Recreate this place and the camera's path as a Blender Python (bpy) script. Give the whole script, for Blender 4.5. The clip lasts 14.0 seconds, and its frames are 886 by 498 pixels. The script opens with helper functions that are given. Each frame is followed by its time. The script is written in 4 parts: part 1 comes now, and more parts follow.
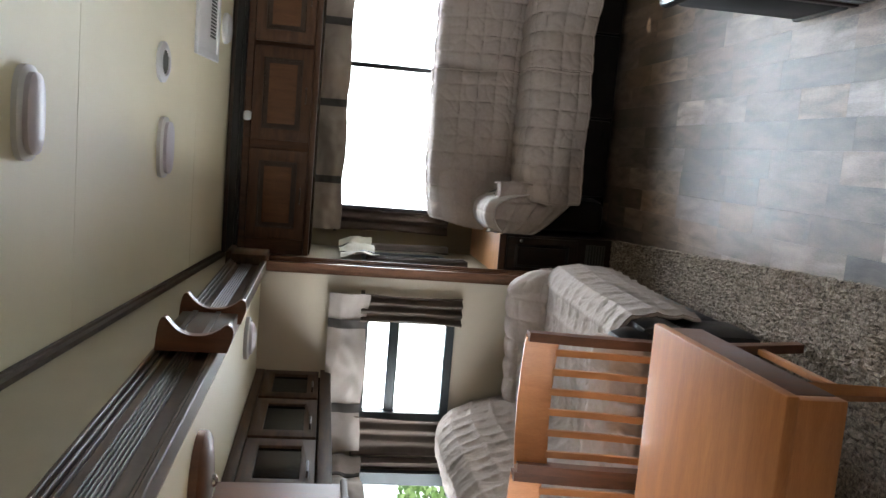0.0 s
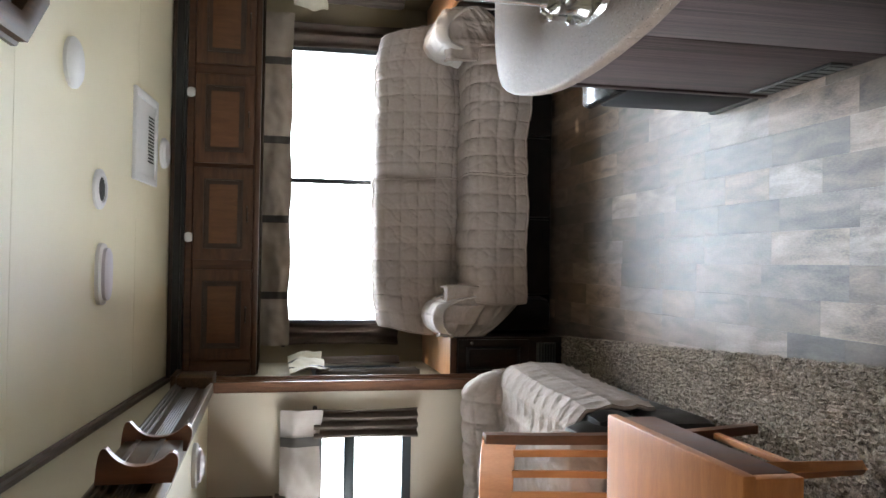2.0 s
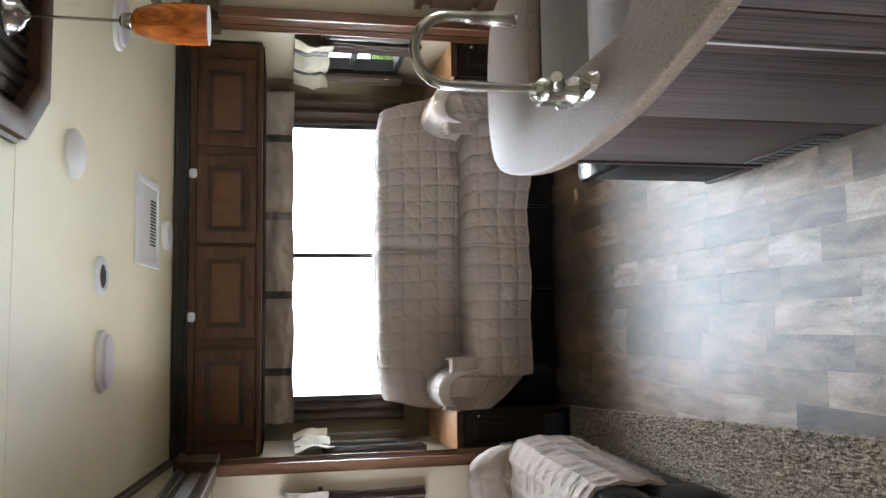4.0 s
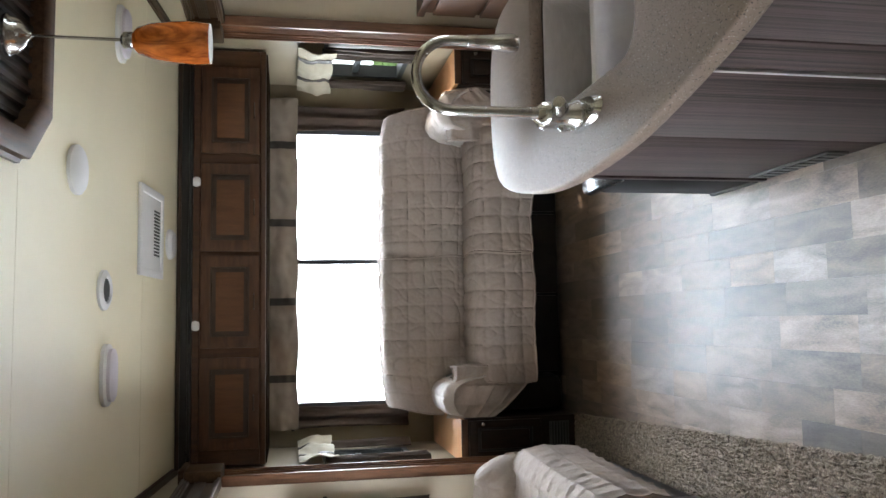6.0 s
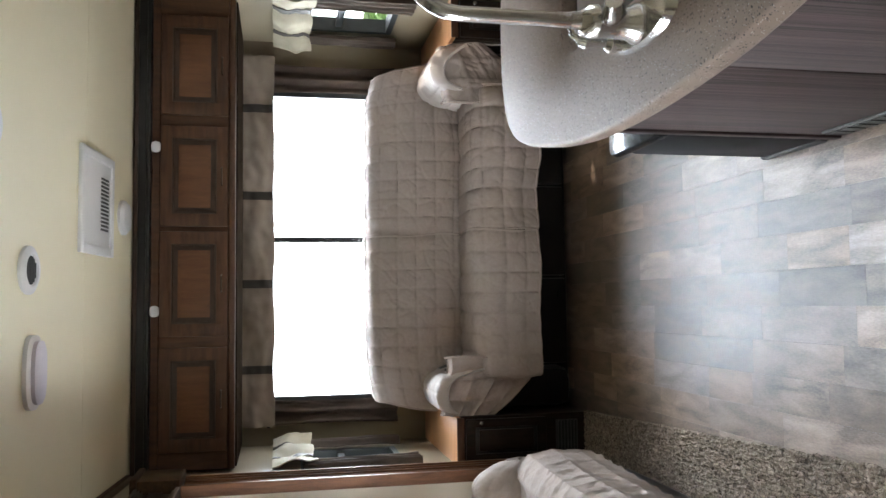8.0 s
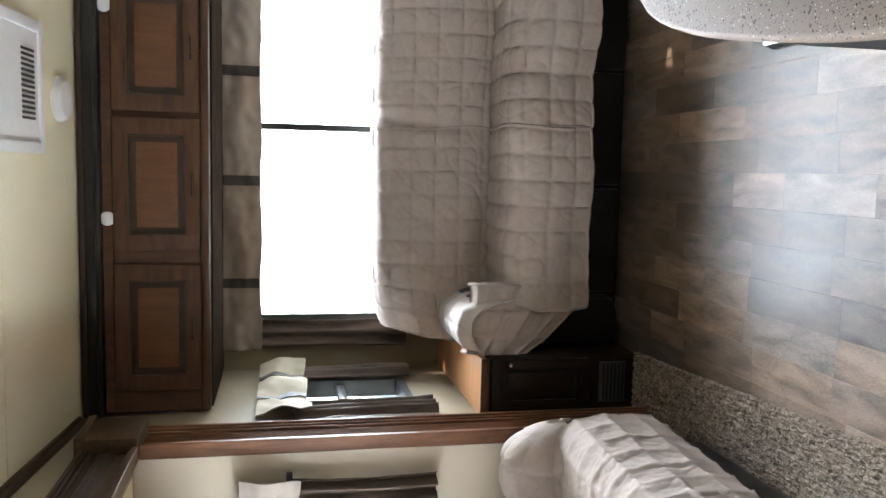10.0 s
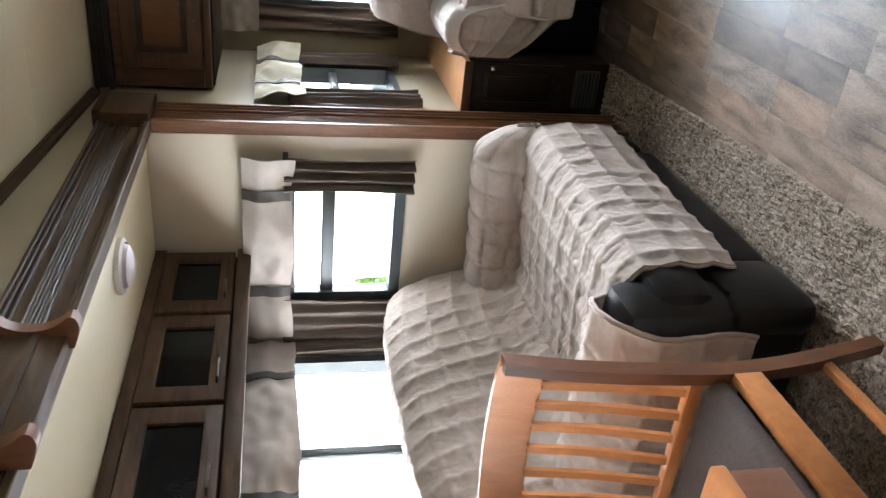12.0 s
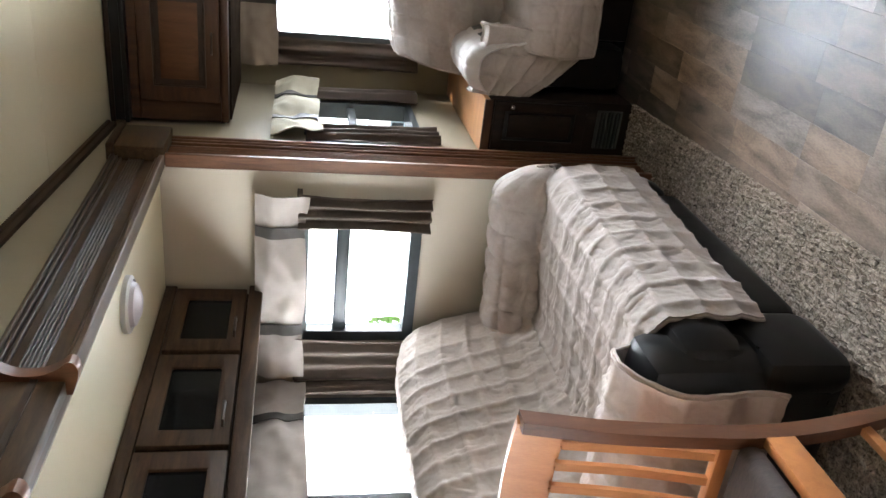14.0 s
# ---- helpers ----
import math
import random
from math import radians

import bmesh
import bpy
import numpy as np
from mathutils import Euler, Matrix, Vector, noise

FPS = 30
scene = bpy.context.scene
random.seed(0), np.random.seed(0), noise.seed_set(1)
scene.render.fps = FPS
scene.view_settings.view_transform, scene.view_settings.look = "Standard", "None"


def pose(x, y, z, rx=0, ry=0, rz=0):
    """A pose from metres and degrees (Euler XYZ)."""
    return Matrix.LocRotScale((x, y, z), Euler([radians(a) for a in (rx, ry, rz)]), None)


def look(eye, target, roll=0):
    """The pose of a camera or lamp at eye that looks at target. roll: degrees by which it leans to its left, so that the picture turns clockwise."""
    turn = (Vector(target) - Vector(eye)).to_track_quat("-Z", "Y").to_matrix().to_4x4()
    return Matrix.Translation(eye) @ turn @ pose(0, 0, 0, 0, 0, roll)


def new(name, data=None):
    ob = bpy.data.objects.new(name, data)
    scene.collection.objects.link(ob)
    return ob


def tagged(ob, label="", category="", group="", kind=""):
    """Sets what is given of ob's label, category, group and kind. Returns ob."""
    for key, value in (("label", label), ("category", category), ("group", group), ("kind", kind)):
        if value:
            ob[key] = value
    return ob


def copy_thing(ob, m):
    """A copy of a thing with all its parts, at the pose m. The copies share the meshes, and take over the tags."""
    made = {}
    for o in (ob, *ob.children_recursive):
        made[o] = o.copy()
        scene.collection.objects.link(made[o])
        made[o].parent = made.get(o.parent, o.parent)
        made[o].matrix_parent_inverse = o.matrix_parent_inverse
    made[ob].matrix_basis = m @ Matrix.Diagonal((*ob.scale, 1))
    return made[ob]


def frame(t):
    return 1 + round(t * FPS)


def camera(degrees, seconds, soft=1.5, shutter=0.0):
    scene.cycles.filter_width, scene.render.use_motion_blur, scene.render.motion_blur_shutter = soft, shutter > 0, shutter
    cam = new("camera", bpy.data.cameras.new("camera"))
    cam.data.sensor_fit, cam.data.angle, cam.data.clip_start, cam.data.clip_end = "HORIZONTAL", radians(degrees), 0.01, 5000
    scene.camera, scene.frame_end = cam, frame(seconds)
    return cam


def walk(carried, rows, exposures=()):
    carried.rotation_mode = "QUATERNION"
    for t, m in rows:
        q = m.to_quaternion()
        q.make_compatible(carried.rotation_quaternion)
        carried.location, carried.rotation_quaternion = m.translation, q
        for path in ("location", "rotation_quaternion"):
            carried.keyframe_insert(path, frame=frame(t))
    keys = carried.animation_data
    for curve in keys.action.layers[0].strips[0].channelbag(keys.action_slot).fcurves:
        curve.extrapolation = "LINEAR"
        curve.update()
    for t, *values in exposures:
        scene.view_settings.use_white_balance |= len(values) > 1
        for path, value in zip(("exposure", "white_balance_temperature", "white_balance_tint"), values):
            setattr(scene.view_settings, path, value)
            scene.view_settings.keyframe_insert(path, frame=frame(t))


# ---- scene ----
cam = camera(57.3, 14.0)
PATH = [
    (0, (-0.484, -0.411, 1.571), (-0.719, 1.553, 1.274), -86.2),
    (0.5, (-0.448, -0.39, 1.555), (-0.604, 1.581, 1.249), -86.4),
    (1, (-0.464, -0.359, 1.546), (-0.559, 1.602, 1.165), -87.1),
    (1.5, (-0.484, -0.376, 1.542), (-0.551, 1.577, 1.117), -88.1),
    (2, (-0.493, -0.416, 1.555), (-0.457, 1.542, 1.149), -88.9),
    (2.5, (-0.471, -0.424, 1.534), (-0.271, 1.531, 1.161), -89.3),
    (3, (-0.464, -0.419, 1.534), (-0.249, 1.531, 1.146), -89.6),
    (5.5, (-0.382, -0.417, 1.527), (-0.233, 1.542, 1.149), -89.8),
    (6, (-0.376, -0.416, 1.525), (-0.197, 1.541, 1.149), -90.0),
    (6.5, (-0.377, -0.414, 1.523), (-0.204, 1.539, 1.128), -89.9),
    (7, (-0.377, -0.35, 1.504), (-0.209, 1.6, 1.092), -90.0),
    (9.5, (-0.242, 0.793, 1.391), (-0.277, 2.758, 1.02), -89.7),
    (10, (-0.184, 0.858, 1.393), (-0.373, 2.809, 0.994), -89.9),
    (10.5, (-0.103, 0.874, 1.411), (-0.599, 2.766, 0.993), -88.9),
    (11, (-0.011, 0.797, 1.413), (-0.734, 2.613, 0.988), -88.3),
    (11.5, (-0.007, 0.696, 1.424), (-0.831, 2.476, 1.031), -89.1),
    (12, (-0.025, 0.625, 1.396), (-0.964, 2.343, 0.989), -90.3),
    (12.5, (-0.031, 0.62, 1.394), (-1.048, 2.291, 0.976), -91.0),
    (13, (-0.043, 0.654, 1.417), (-1.051, 2.341, 1.043), -90.3),
    (13.5, (-0.035, 0.7, 1.398), (-0.953, 2.44, 1.038), -88.9),
    (14, (-0.03, 0.707, 1.384), (-0.903, 2.468, 1.015), -88.7),
]
walk(cam, [(t, look(eye, target, roll)) for t, eye, target, roll in PATH],
     exposures=[(0.0, -0.28), (1.0, -0.18), (2.5, 0.06), (7.0, 0.05), (9.5, 0.36), (11.0, 0.5), (12.0, 0.42), (14.0, 0.42)])

# ---- world, sun and daylight ----
world = bpy.data.worlds.new("sky")
scene.world = world
world.use_nodes = True
sky = world.node_tree.nodes.new("ShaderNodeTexSky")
sky.sky_type, sky.sun_disc = "NISHITA", False
sky.sun_elevation, sky.sun_rotation = radians(52), radians(69)
back = world.node_tree.nodes["Background"]
back.inputs["Strength"].default_value = 0.15
world.node_tree.links.new(sky.outputs["Color"], back.inputs["Color"])

sun_data = bpy.data.lights.new("sun", "SUN")
sun_data.energy, sun_data.angle, sun_data.color = 4.0, radians(0.6), (1.0, 0.93, 0.82)
sun = new("sun", sun_data)
sun.matrix_world = look((6.4, 6.6, 8.8), (0, 4.2, 0))


def daylight(name, place, target, w, h, power, color=(0.86, 0.94, 1.0), spread=180):
    d = bpy.data.lights.new(name, "AREA")
    d.shape, d.size, d.size_y, d.energy, d.color = "RECTANGLE", w, h, power, color
    d.spread = radians(spread)
    ob = new(name, d)
    ob.matrix_world = look(place, target)
    return ob


daylight("daylight_rear", (-0.03, 4.92, 1.20), (-0.03, 1.5, 0.0), 1.75, 0.66, 100, (0.80, 0.90, 1.0), 88)
daylight("daylight_slide_end", (-1.56, 3.66, 1.12), (-1.56, 0, 0.7), 0.54, 0.46, 9)
daylight("daylight_slide_side", (-2.2, 2.42, 1.12), (0, 2.42, 1.30), 1.9, 0.46, 40, spread=165)
# Fill lamps at two unseen windows, added to brighten counter and ceiling.
daylight("fill_dinette", (-2.2, 0.55, 1.13), (0, 0.55, 0.7), 1.0, 0.46, 7)
daylight("fill_kitchen", (1.95, 1.35, 1.28), (0, 1.35, 1.5), 0.9, 0.46, 8)


# ---- materials ----
def nodes_of(name):
    m = bpy.data.materials.new(name)
    m.use_nodes = True
    return m, m.node_tree.nodes, m.node_tree.links, m.node_tree.nodes["Principled BSDF"]


def surface(name, low, high, rough=0.5, scale=8.0, stretch=(1, 1, 1), bump=0.1, fine=120.0, metal=0.0, spec=0.5,
            per_piece=0.0, island=False, coat=0.0, distort=0.6):
    """Two colours mixed by coarse and fine noise in object space, with fine relief."""
    m, n, l, p = nodes_of(name)
    tc, mp = n.new("ShaderNodeTexCoord"), n.new("ShaderNodeMapping")
    mp.inputs["Scale"].default_value = stretch
    l.new(tc.outputs["Object"], mp.inputs["Vector"])
    vec = mp.outputs["Vector"]
    if per_piece:
        info = n.new("ShaderNodeObjectInfo")
        add = n.new("ShaderNodeVectorMath")
        add.operation = "ADD"
        mul = n.new("ShaderNodeMath")
        mul.operation, mul.inputs[1].default_value = "MULTIPLY", 37.0
        l.new(info.outputs["Random"], mul.inputs[0])
        l.new(vec, add.inputs[0])
        l.new(mul.outputs[0], add.inputs[1])
        vec = add.outputs[0]
    a, b = n.new("ShaderNodeTexNoise"), n.new("ShaderNodeTexNoise")
    a.inputs["Scale"].default_value, a.inputs["Detail"].default_value, a.inputs["Distortion"].default_value = scale, 6, distort
    b.inputs["Scale"].default_value, b.inputs["Detail"].default_value = fine, 4
    l.new(vec, a.inputs["Vector"])
    l.new(vec, b.inputs["Vector"])
    mix = n.new("ShaderNodeMix")
    mix.data_type = "RGBA"
    mix.inputs[6].default_value, mix.inputs[7].default_value = (*low, 1), (*high, 1)
    blend = n.new("ShaderNodeMath")
    blend.operation, blend.inputs[1].default_value = "MULTIPLY_ADD", 0.7
    part_b = n.new("ShaderNodeMath")
    part_b.operation, part_b.inputs[1].default_value = "MULTIPLY", 0.3
    l.new(b.outputs["Fac"], part_b.inputs[0])
    l.new(a.outputs["Fac"], blend.inputs[0])
    l.new(part_b.outputs[0], blend.inputs[2])
    ramp = n.new("ShaderNodeValToRGB")
    ramp.color_ramp.elements[0].position, ramp.color_ramp.elements[1].position = 0.33, 0.67
    l.new(blend.outputs[0], ramp.inputs["Fac"])
    l.new(ramp.outputs["Color"], mix.inputs[0])
    colour = mix.outputs[2]
    if per_piece or island:
        hsv = n.new("ShaderNodeHueSaturation")
        src = n.new("ShaderNodeObjectInfo") if per_piece else n.new("ShaderNodeNewGeometry")
        rng = n.new("ShaderNodeMapRange")
        w = per_piece or 0.25
        rng.inputs[3].default_value, rng.inputs[4].default_value = 1 - w, 1 + w
        l.new(src.outputs["Random" if per_piece else "Random Per Island"], rng.inputs[0])
        l.new(rng.outputs[0], hsv.inputs["Value"])
        if per_piece:
            sat, frac, srng = n.new("ShaderNodeMath"), n.new("ShaderNodeMath"), n.new("ShaderNodeMapRange")
            sat.operation, sat.inputs[1].default_value, frac.operation = "MULTIPLY", 17.0, "FRACT"
            srng.inputs[3].default_value, srng.inputs[4].default_value = 0.8, 1.3
            l.new(src.outputs["Random"], sat.inputs[0])
            l.new(sat.outputs[0], frac.inputs[0])
            l.new(frac.outputs[0], srng.inputs[0])
            l.new(srng.outputs[0], hsv.inputs["Saturation"])
        l.new(colour, hsv.inputs["Color"])
        colour = hsv.outputs["Color"]
    l.new(colour, p.inputs["Base Color"])
    rr = n.new("ShaderNodeMapRange")
    rr.inputs[3].default_value, rr.inputs[4].default_value = max(0.02, rough - 0.08), min(1, rough + 0.08)
    l.new(a.outputs["Fac"], rr.inputs[0])
    l.new(rr.outputs[0], p.inputs["Roughness"])
    p.inputs["Metallic"].default_value = metal
    p.inputs["Specular IOR Level"].default_value = spec
    p.inputs["Coat Weight"].default_value = coat
    p.inputs["Coat Roughness"].default_value = 0.15
    if bump:
        bp = n.new("ShaderNodeBump")
        bp.inputs["Strength"].default_value, bp.inputs["Distance"].default_value = bump, 0.002
        l.new(blend.outputs[0], bp.inputs["Height"])
        l.new(bp.outputs[0], p.inputs["Normal"])
    return m


def glass(name, tint=(1, 1, 1), rough=0.0):
    m, n, l, p = nodes_of(name)
    p.inputs["Base Color"].default_value = (*tint, 1)
    p.inputs["Transmission Weight"].default_value = 1.0
    p.inputs["Roughness"].default_value = rough
    p.inputs["IOR"].default_value = 1.05
    return m


def speckled(name, base, dark, pale):
    """Solid-surface worktop: an even body with sparse dark and pale chips."""
    m, n, l, p = nodes_of(name)
    tc = n.new("ShaderNodeTexCoord")
    p.inputs["Roughness"].default_value = 0.42
    p.inputs["Specular IOR Level"].default_value = 0.06
    last = None
    for size, limit, colour in ((150.0, 0.22, dark), (230.0, 0.17, pale), (320.0, 0.26, dark)):
        vo = n.new("ShaderNodeTexVoronoi")
        vo.inputs["Scale"].default_value = size
        l.new(tc.outputs["Object"], vo.inputs["Vector"])
        near = n.new("ShaderNodeMath")
        near.operation, near.inputs[1].default_value = "LESS_THAN", limit
        l.new(vo.outputs["Distance"], near.inputs[0])
        sep = n.new("ShaderNodeSeparateColor")
        l.new(vo.outputs["Color"], sep.inputs[0])
        some = n.new("ShaderNodeMath")
        some.operation, some.inputs[1].default_value = "LESS_THAN", 0.5
        l.new(sep.outputs[0], some.inputs[0])
        both = n.new("ShaderNodeMath")
        both.operation = "MULTIPLY"
        l.new(near.outputs[0], both.inputs[0])
        l.new(some.outputs[0], both.inputs[1])
        mix = n.new("ShaderNodeMix")
        mix.data_type = "RGBA"
        mix.inputs[6].default_value, mix.inputs[7].default_value = (*base, 1), (*colour, 1)
        if last is not None:
            l.new(last, mix.inputs[6])
        l.new(both.outputs[0], mix.inputs[0])
        last = mix.outputs[2]
    l.new(last, p.inputs["Base Color"])
    return m


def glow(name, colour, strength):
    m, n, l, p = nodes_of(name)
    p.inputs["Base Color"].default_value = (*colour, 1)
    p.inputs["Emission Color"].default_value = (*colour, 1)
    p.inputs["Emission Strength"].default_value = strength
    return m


# Emission stands in for blown-out daylight outside; nothing there is a lamp.
OUTSIDE_GLOW = glow("glowing_outside_board", (0.90, 0.96, 1.0), 3.2)
# Olive-tan vinyl; part of its dark tone is the dimmer light on these walls.
MAINWALL = surface("olive_tan_dimmed_vinyl", (0.255, 0.21, 0.14), (0.31, 0.258, 0.178), 0.6, 3, bump=0.12, fine=300)
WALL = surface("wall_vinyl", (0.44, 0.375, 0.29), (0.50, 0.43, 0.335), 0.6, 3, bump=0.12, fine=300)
CEILING = surface("ceiling_panel", (0.78, 0.715, 0.51), (0.84, 0.77, 0.56), 0.5, 2, bump=0.06, fine=220)
CHERRY = surface("dark_cherry_wood", (0.045, 0.020, 0.010), (0.095, 0.043, 0.021), 0.5, 5, (1, 9, 9), 0.12, 60, spec=0.35)
CHERRY_V = surface("dark_cherry_wood_upright", (0.045, 0.020, 0.010), (0.095, 0.043, 0.021), 0.5, 5, (9, 9, 1), 0.12, 60, spec=0.35)
CHERRY_PANEL = surface("cherry_door_panel", (0.085, 0.037, 0.017), (0.135, 0.060, 0.028), 0.48, 5, (9, 9, 1), 0.10, 60, spec=0.3)
GLAZE = surface("dark_glaze", (0.022, 0.011, 0.006), (0.045, 0.02, 0.01), 0.4, 14, bump=0.1)
# Overhead walnut, darker than the upright copy: shade up there is in its colour.
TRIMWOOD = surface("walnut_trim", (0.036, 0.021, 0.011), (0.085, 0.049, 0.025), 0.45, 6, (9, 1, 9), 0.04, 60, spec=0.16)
SMOKEWOOD = surface("smoky_brown_wood", (0.038, 0.021, 0.012), (0.088, 0.048, 0.026), 0.55, 6, (9, 1, 9), 0.12, 60, spec=0.12)
# Near-black matte: the shade at the overhead cabinets is put into the colour.
SHADE_DARK = surface("shade_dark_matte", (0.020, 0.014, 0.010), (0.035, 0.025, 0.018), 0.95, 10, bump=0.05, spec=0.0)
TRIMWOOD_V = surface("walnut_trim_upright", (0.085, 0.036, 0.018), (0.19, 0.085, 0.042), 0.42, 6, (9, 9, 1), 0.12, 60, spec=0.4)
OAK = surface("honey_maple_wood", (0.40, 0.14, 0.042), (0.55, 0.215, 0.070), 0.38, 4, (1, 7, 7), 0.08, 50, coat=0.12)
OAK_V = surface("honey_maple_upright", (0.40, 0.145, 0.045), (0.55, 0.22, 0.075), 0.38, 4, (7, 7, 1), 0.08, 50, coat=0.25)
# Reddish wood; also the shaded copy of honey maple on table and chairs.
OAKDARK = surface("reddish_maple_and_shaded_sides", (0.095, 0.034, 0.014), (0.165, 0.060, 0.025), 0.42, 5, (7, 7, 1), 0.08, 50, coat=0.05)
BLACKTRIM = surface("black_fascia", (0.008, 0.008, 0.008), (0.016, 0.015, 0.014), 0.35, 8, bump=0.05)
LEATHER = surface("black_leather", (0.005, 0.0045, 0.0045), (0.010, 0.009, 0.009), 0.31, 18, bump=0.10, fine=260, spec=0.35)
QUILT = surface("taupe_microfibre", (0.355, 0.295, 0.262), (0.415, 0.35, 0.315), 0.85, 20, (1, 1, 1), 0.5, 420, spec=0.25, distort=2.5)
# Pale lining; the sun's glow on the sofa arms is put into this colour.
SUNLIT_LINING = surface("sunlit_pale_quilt_lining", (0.47, 0.42, 0.39), (0.56, 0.51, 0.48), 0.85, 9, bump=0.2, fine=420, spec=0.2)
CREAM = surface("cream_valance_fabric", (0.32, 0.285, 0.21), (0.43, 0.385, 0.295), 0.85, 9, bump=0.25, fine=500, spec=0.2)
# Valance fabric greyed: its backlit look is put into the colour.
BACKLIT_GREY = surface("backlit_grey_valance_fabric", (0.31, 0.265, 0.235), (0.42, 0.365, 0.33), 0.85, 9, bump=0.25, fine=500, spec=0.2)
TAUPE = surface("taupe_valance_fabric", (0.25, 0.205, 0.165), (0.34, 0.285, 0.235), 0.85, 9, bump=0.25, fine=500, spec=0.2)
DRAPE = surface("brown_drape_fabric", (0.060, 0.044, 0.035), (0.115, 0.085, 0.068), 0.8, 5, (4, 4, 1), 0.2, 400, spec=0.3)
STRAP = surface("charcoal_strap", (0.035, 0.028, 0.024), (0.06, 0.05, 0.042), 0.7, 20, bump=0.2, fine=500)
FRAME = surface("black_window_frame", (0.010, 0.014, 0.015), (0.022, 0.028, 0.03), 0.4, 10, bump=0.05)
CARPET = surface("frieze_carpet", (0.034, 0.026, 0.019), (0.44, 0.365, 0.298), 0.95, 58, bump=0.6, fine=200, spec=0.1, distort=1.5)
COUNTER = speckled("speckled_solid_surface", (0.195, 0.149, 0.122), (0.04, 0.038, 0.033), (0.5, 0.46, 0.42))
ISLAND = surface("espresso_laminate", (0.004, 0.0028, 0.0028), (0.11, 0.078, 0.076), 0.5, 3.2, (1, 30, 0.35), 0.5, 25, spec=0.12)
SHELF = surface("amber_wood_top", (0.46, 0.215, 0.085), (0.58, 0.29, 0.125), 0.38, 5, (1, 6, 6), 0.08, 50)
CHROME = surface("brushed_nickel", (0.55, 0.54, 0.53), (0.62, 0.61, 0.60), 0.2, 30, bump=0.0, metal=1.0)
STEEL = surface("brushed_steel", (0.70, 0.68, 0.70), (0.80, 0.78, 0.80), 0.40, 20, (1, 30, 1), 0.0, 80, metal=0.75)
PLASTIC = surface("white_plastic", (0.72, 0.71, 0.70), (0.78, 0.77, 0.76), 0.4, 8, bump=0.02)
LILAC = surface("frosted_lens", (0.60, 0.55, 0.60), (0.66, 0.61, 0.66), 0.3, 8, bump=0.02)
GRILLE = surface("dark_grille", (0.03, 0.03, 0.03), (0.06, 0.06, 0.055), 0.6, 20, bump=0.05)
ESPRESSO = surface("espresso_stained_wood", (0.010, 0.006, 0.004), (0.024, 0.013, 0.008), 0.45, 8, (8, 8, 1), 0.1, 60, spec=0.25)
BINMATTE = surface("matte_black_bin", (0.008, 0.008, 0.009), (0.015, 0.015, 0.016), 0.6, 12, bump=0.03, spec=0.2)
BINBLACK = surface("black_bin_plastic", (0.010, 0.011, 0.013), (0.02, 0.021, 0.024), 0.15, 12, bump=0.03)
AMBER = surface("amber_art_glass", (0.13, 0.022, 0.006), (0.74, 0.20, 0.03), 0.14, 13, (1, 1, 0.45), 0.03, 34, coat=0.6, distort=4.0)
SEATCLOTH = surface("grey_brown_seat_velour", (0.058, 0.041, 0.036), (0.10, 0.074, 0.065), 0.8, 60, (1, 4, 1), 0.3, 400, spec=0.3)
DARKGLASS = surface("smoked_cabinet_glass", (0.006, 0.006, 0.006), (0.010, 0.010, 0.010), 0.12, 4, bump=0.0, spec=0.2)
PANE = glass("window_pane")
PLANK = surface("grey_oak_vinyl_plank", (0.052, 0.036, 0.026), (0.285, 0.214, 0.165), 0.33, 3.0, (7, 1.8, 1), 0.10, 45, per_piece=0.55, spec=0.75)
PLANKBED = surface("plank_joint", (0.13, 0.098, 0.078), (0.19, 0.145, 0.115), 0.6, 12, bump=0.05)
LEAF = surface("fresh_green_leaf", (0.24, 0.40, 0.12), (0.36, 0.52, 0.2), 0.7, 5, bump=0.0, island=True)
GRAVEL = surface("pale_gravel", (0.62, 0.60, 0.57), (0.74, 0.72, 0.69), 0.9, 6, bump=0.3, fine=60)
GRASS = surface("lawn_grass", (0.06, 0.12, 0.025), (0.12, 0.2, 0.05), 0.9, 1.5, bump=0.5, fine=40)
SIDING = surface("pale_blue_siding", (0.42, 0.52, 0.58), (0.50, 0.60, 0.66), 0.7, 2, (1, 1, 12), 0.2, 60)
SOAPBLUE = surface("clear_blue_plastic", (0.20, 0.42, 0.62), (0.28, 0.5, 0.7), 0.2, 12, bump=0.02)
OUTER = surface("outer_shell", (0.55, 0.53, 0.50), (0.62, 0.60, 0.57), 0.6, 3, bump=0.05)


# ---- mesh helpers ----
def box(bm, x0, x1, y0, y1, z0, z1, bevel=0.0, seg=2):
    m = Matrix.Translation(((x0 + x1) / 2, (y0 + y1) / 2, (z0 + z1) / 2)) @ Matrix.Diagonal((abs(x1 - x0), abs(y1 - y0), abs(z1 - z0), 1))
    vs = bmesh.ops.create_cube(bm, size=1, matrix=m)["verts"]
    if bevel:
        es = list({e for v in vs for e in v.link_edges})
        bmesh.ops.bevel(bm, geom=es, offset=bevel, segments=seg, affect="EDGES", profile=0.5)
    return bm


def boxes(*rows, bevel=0.0):
    bm = bmesh.new()
    for r in rows:
        box(bm, *r, bevel=bevel)
    return bm


def cyl(bm, a, b, r0, r1=None, seg=20, caps=True):
    a, b = Vector(a), Vector(b)
    d = b - a
    m = Matrix.Translation((a + b) / 2) @ d.to_track_quat("Z", "Y").to_matrix().to_4x4()
    bmesh.ops.create_cone(bm, cap_ends=caps, segments=seg, radius1=r0, radius2=r0 if r1 is None else r1, depth=d.length, matrix=m)
    return bm


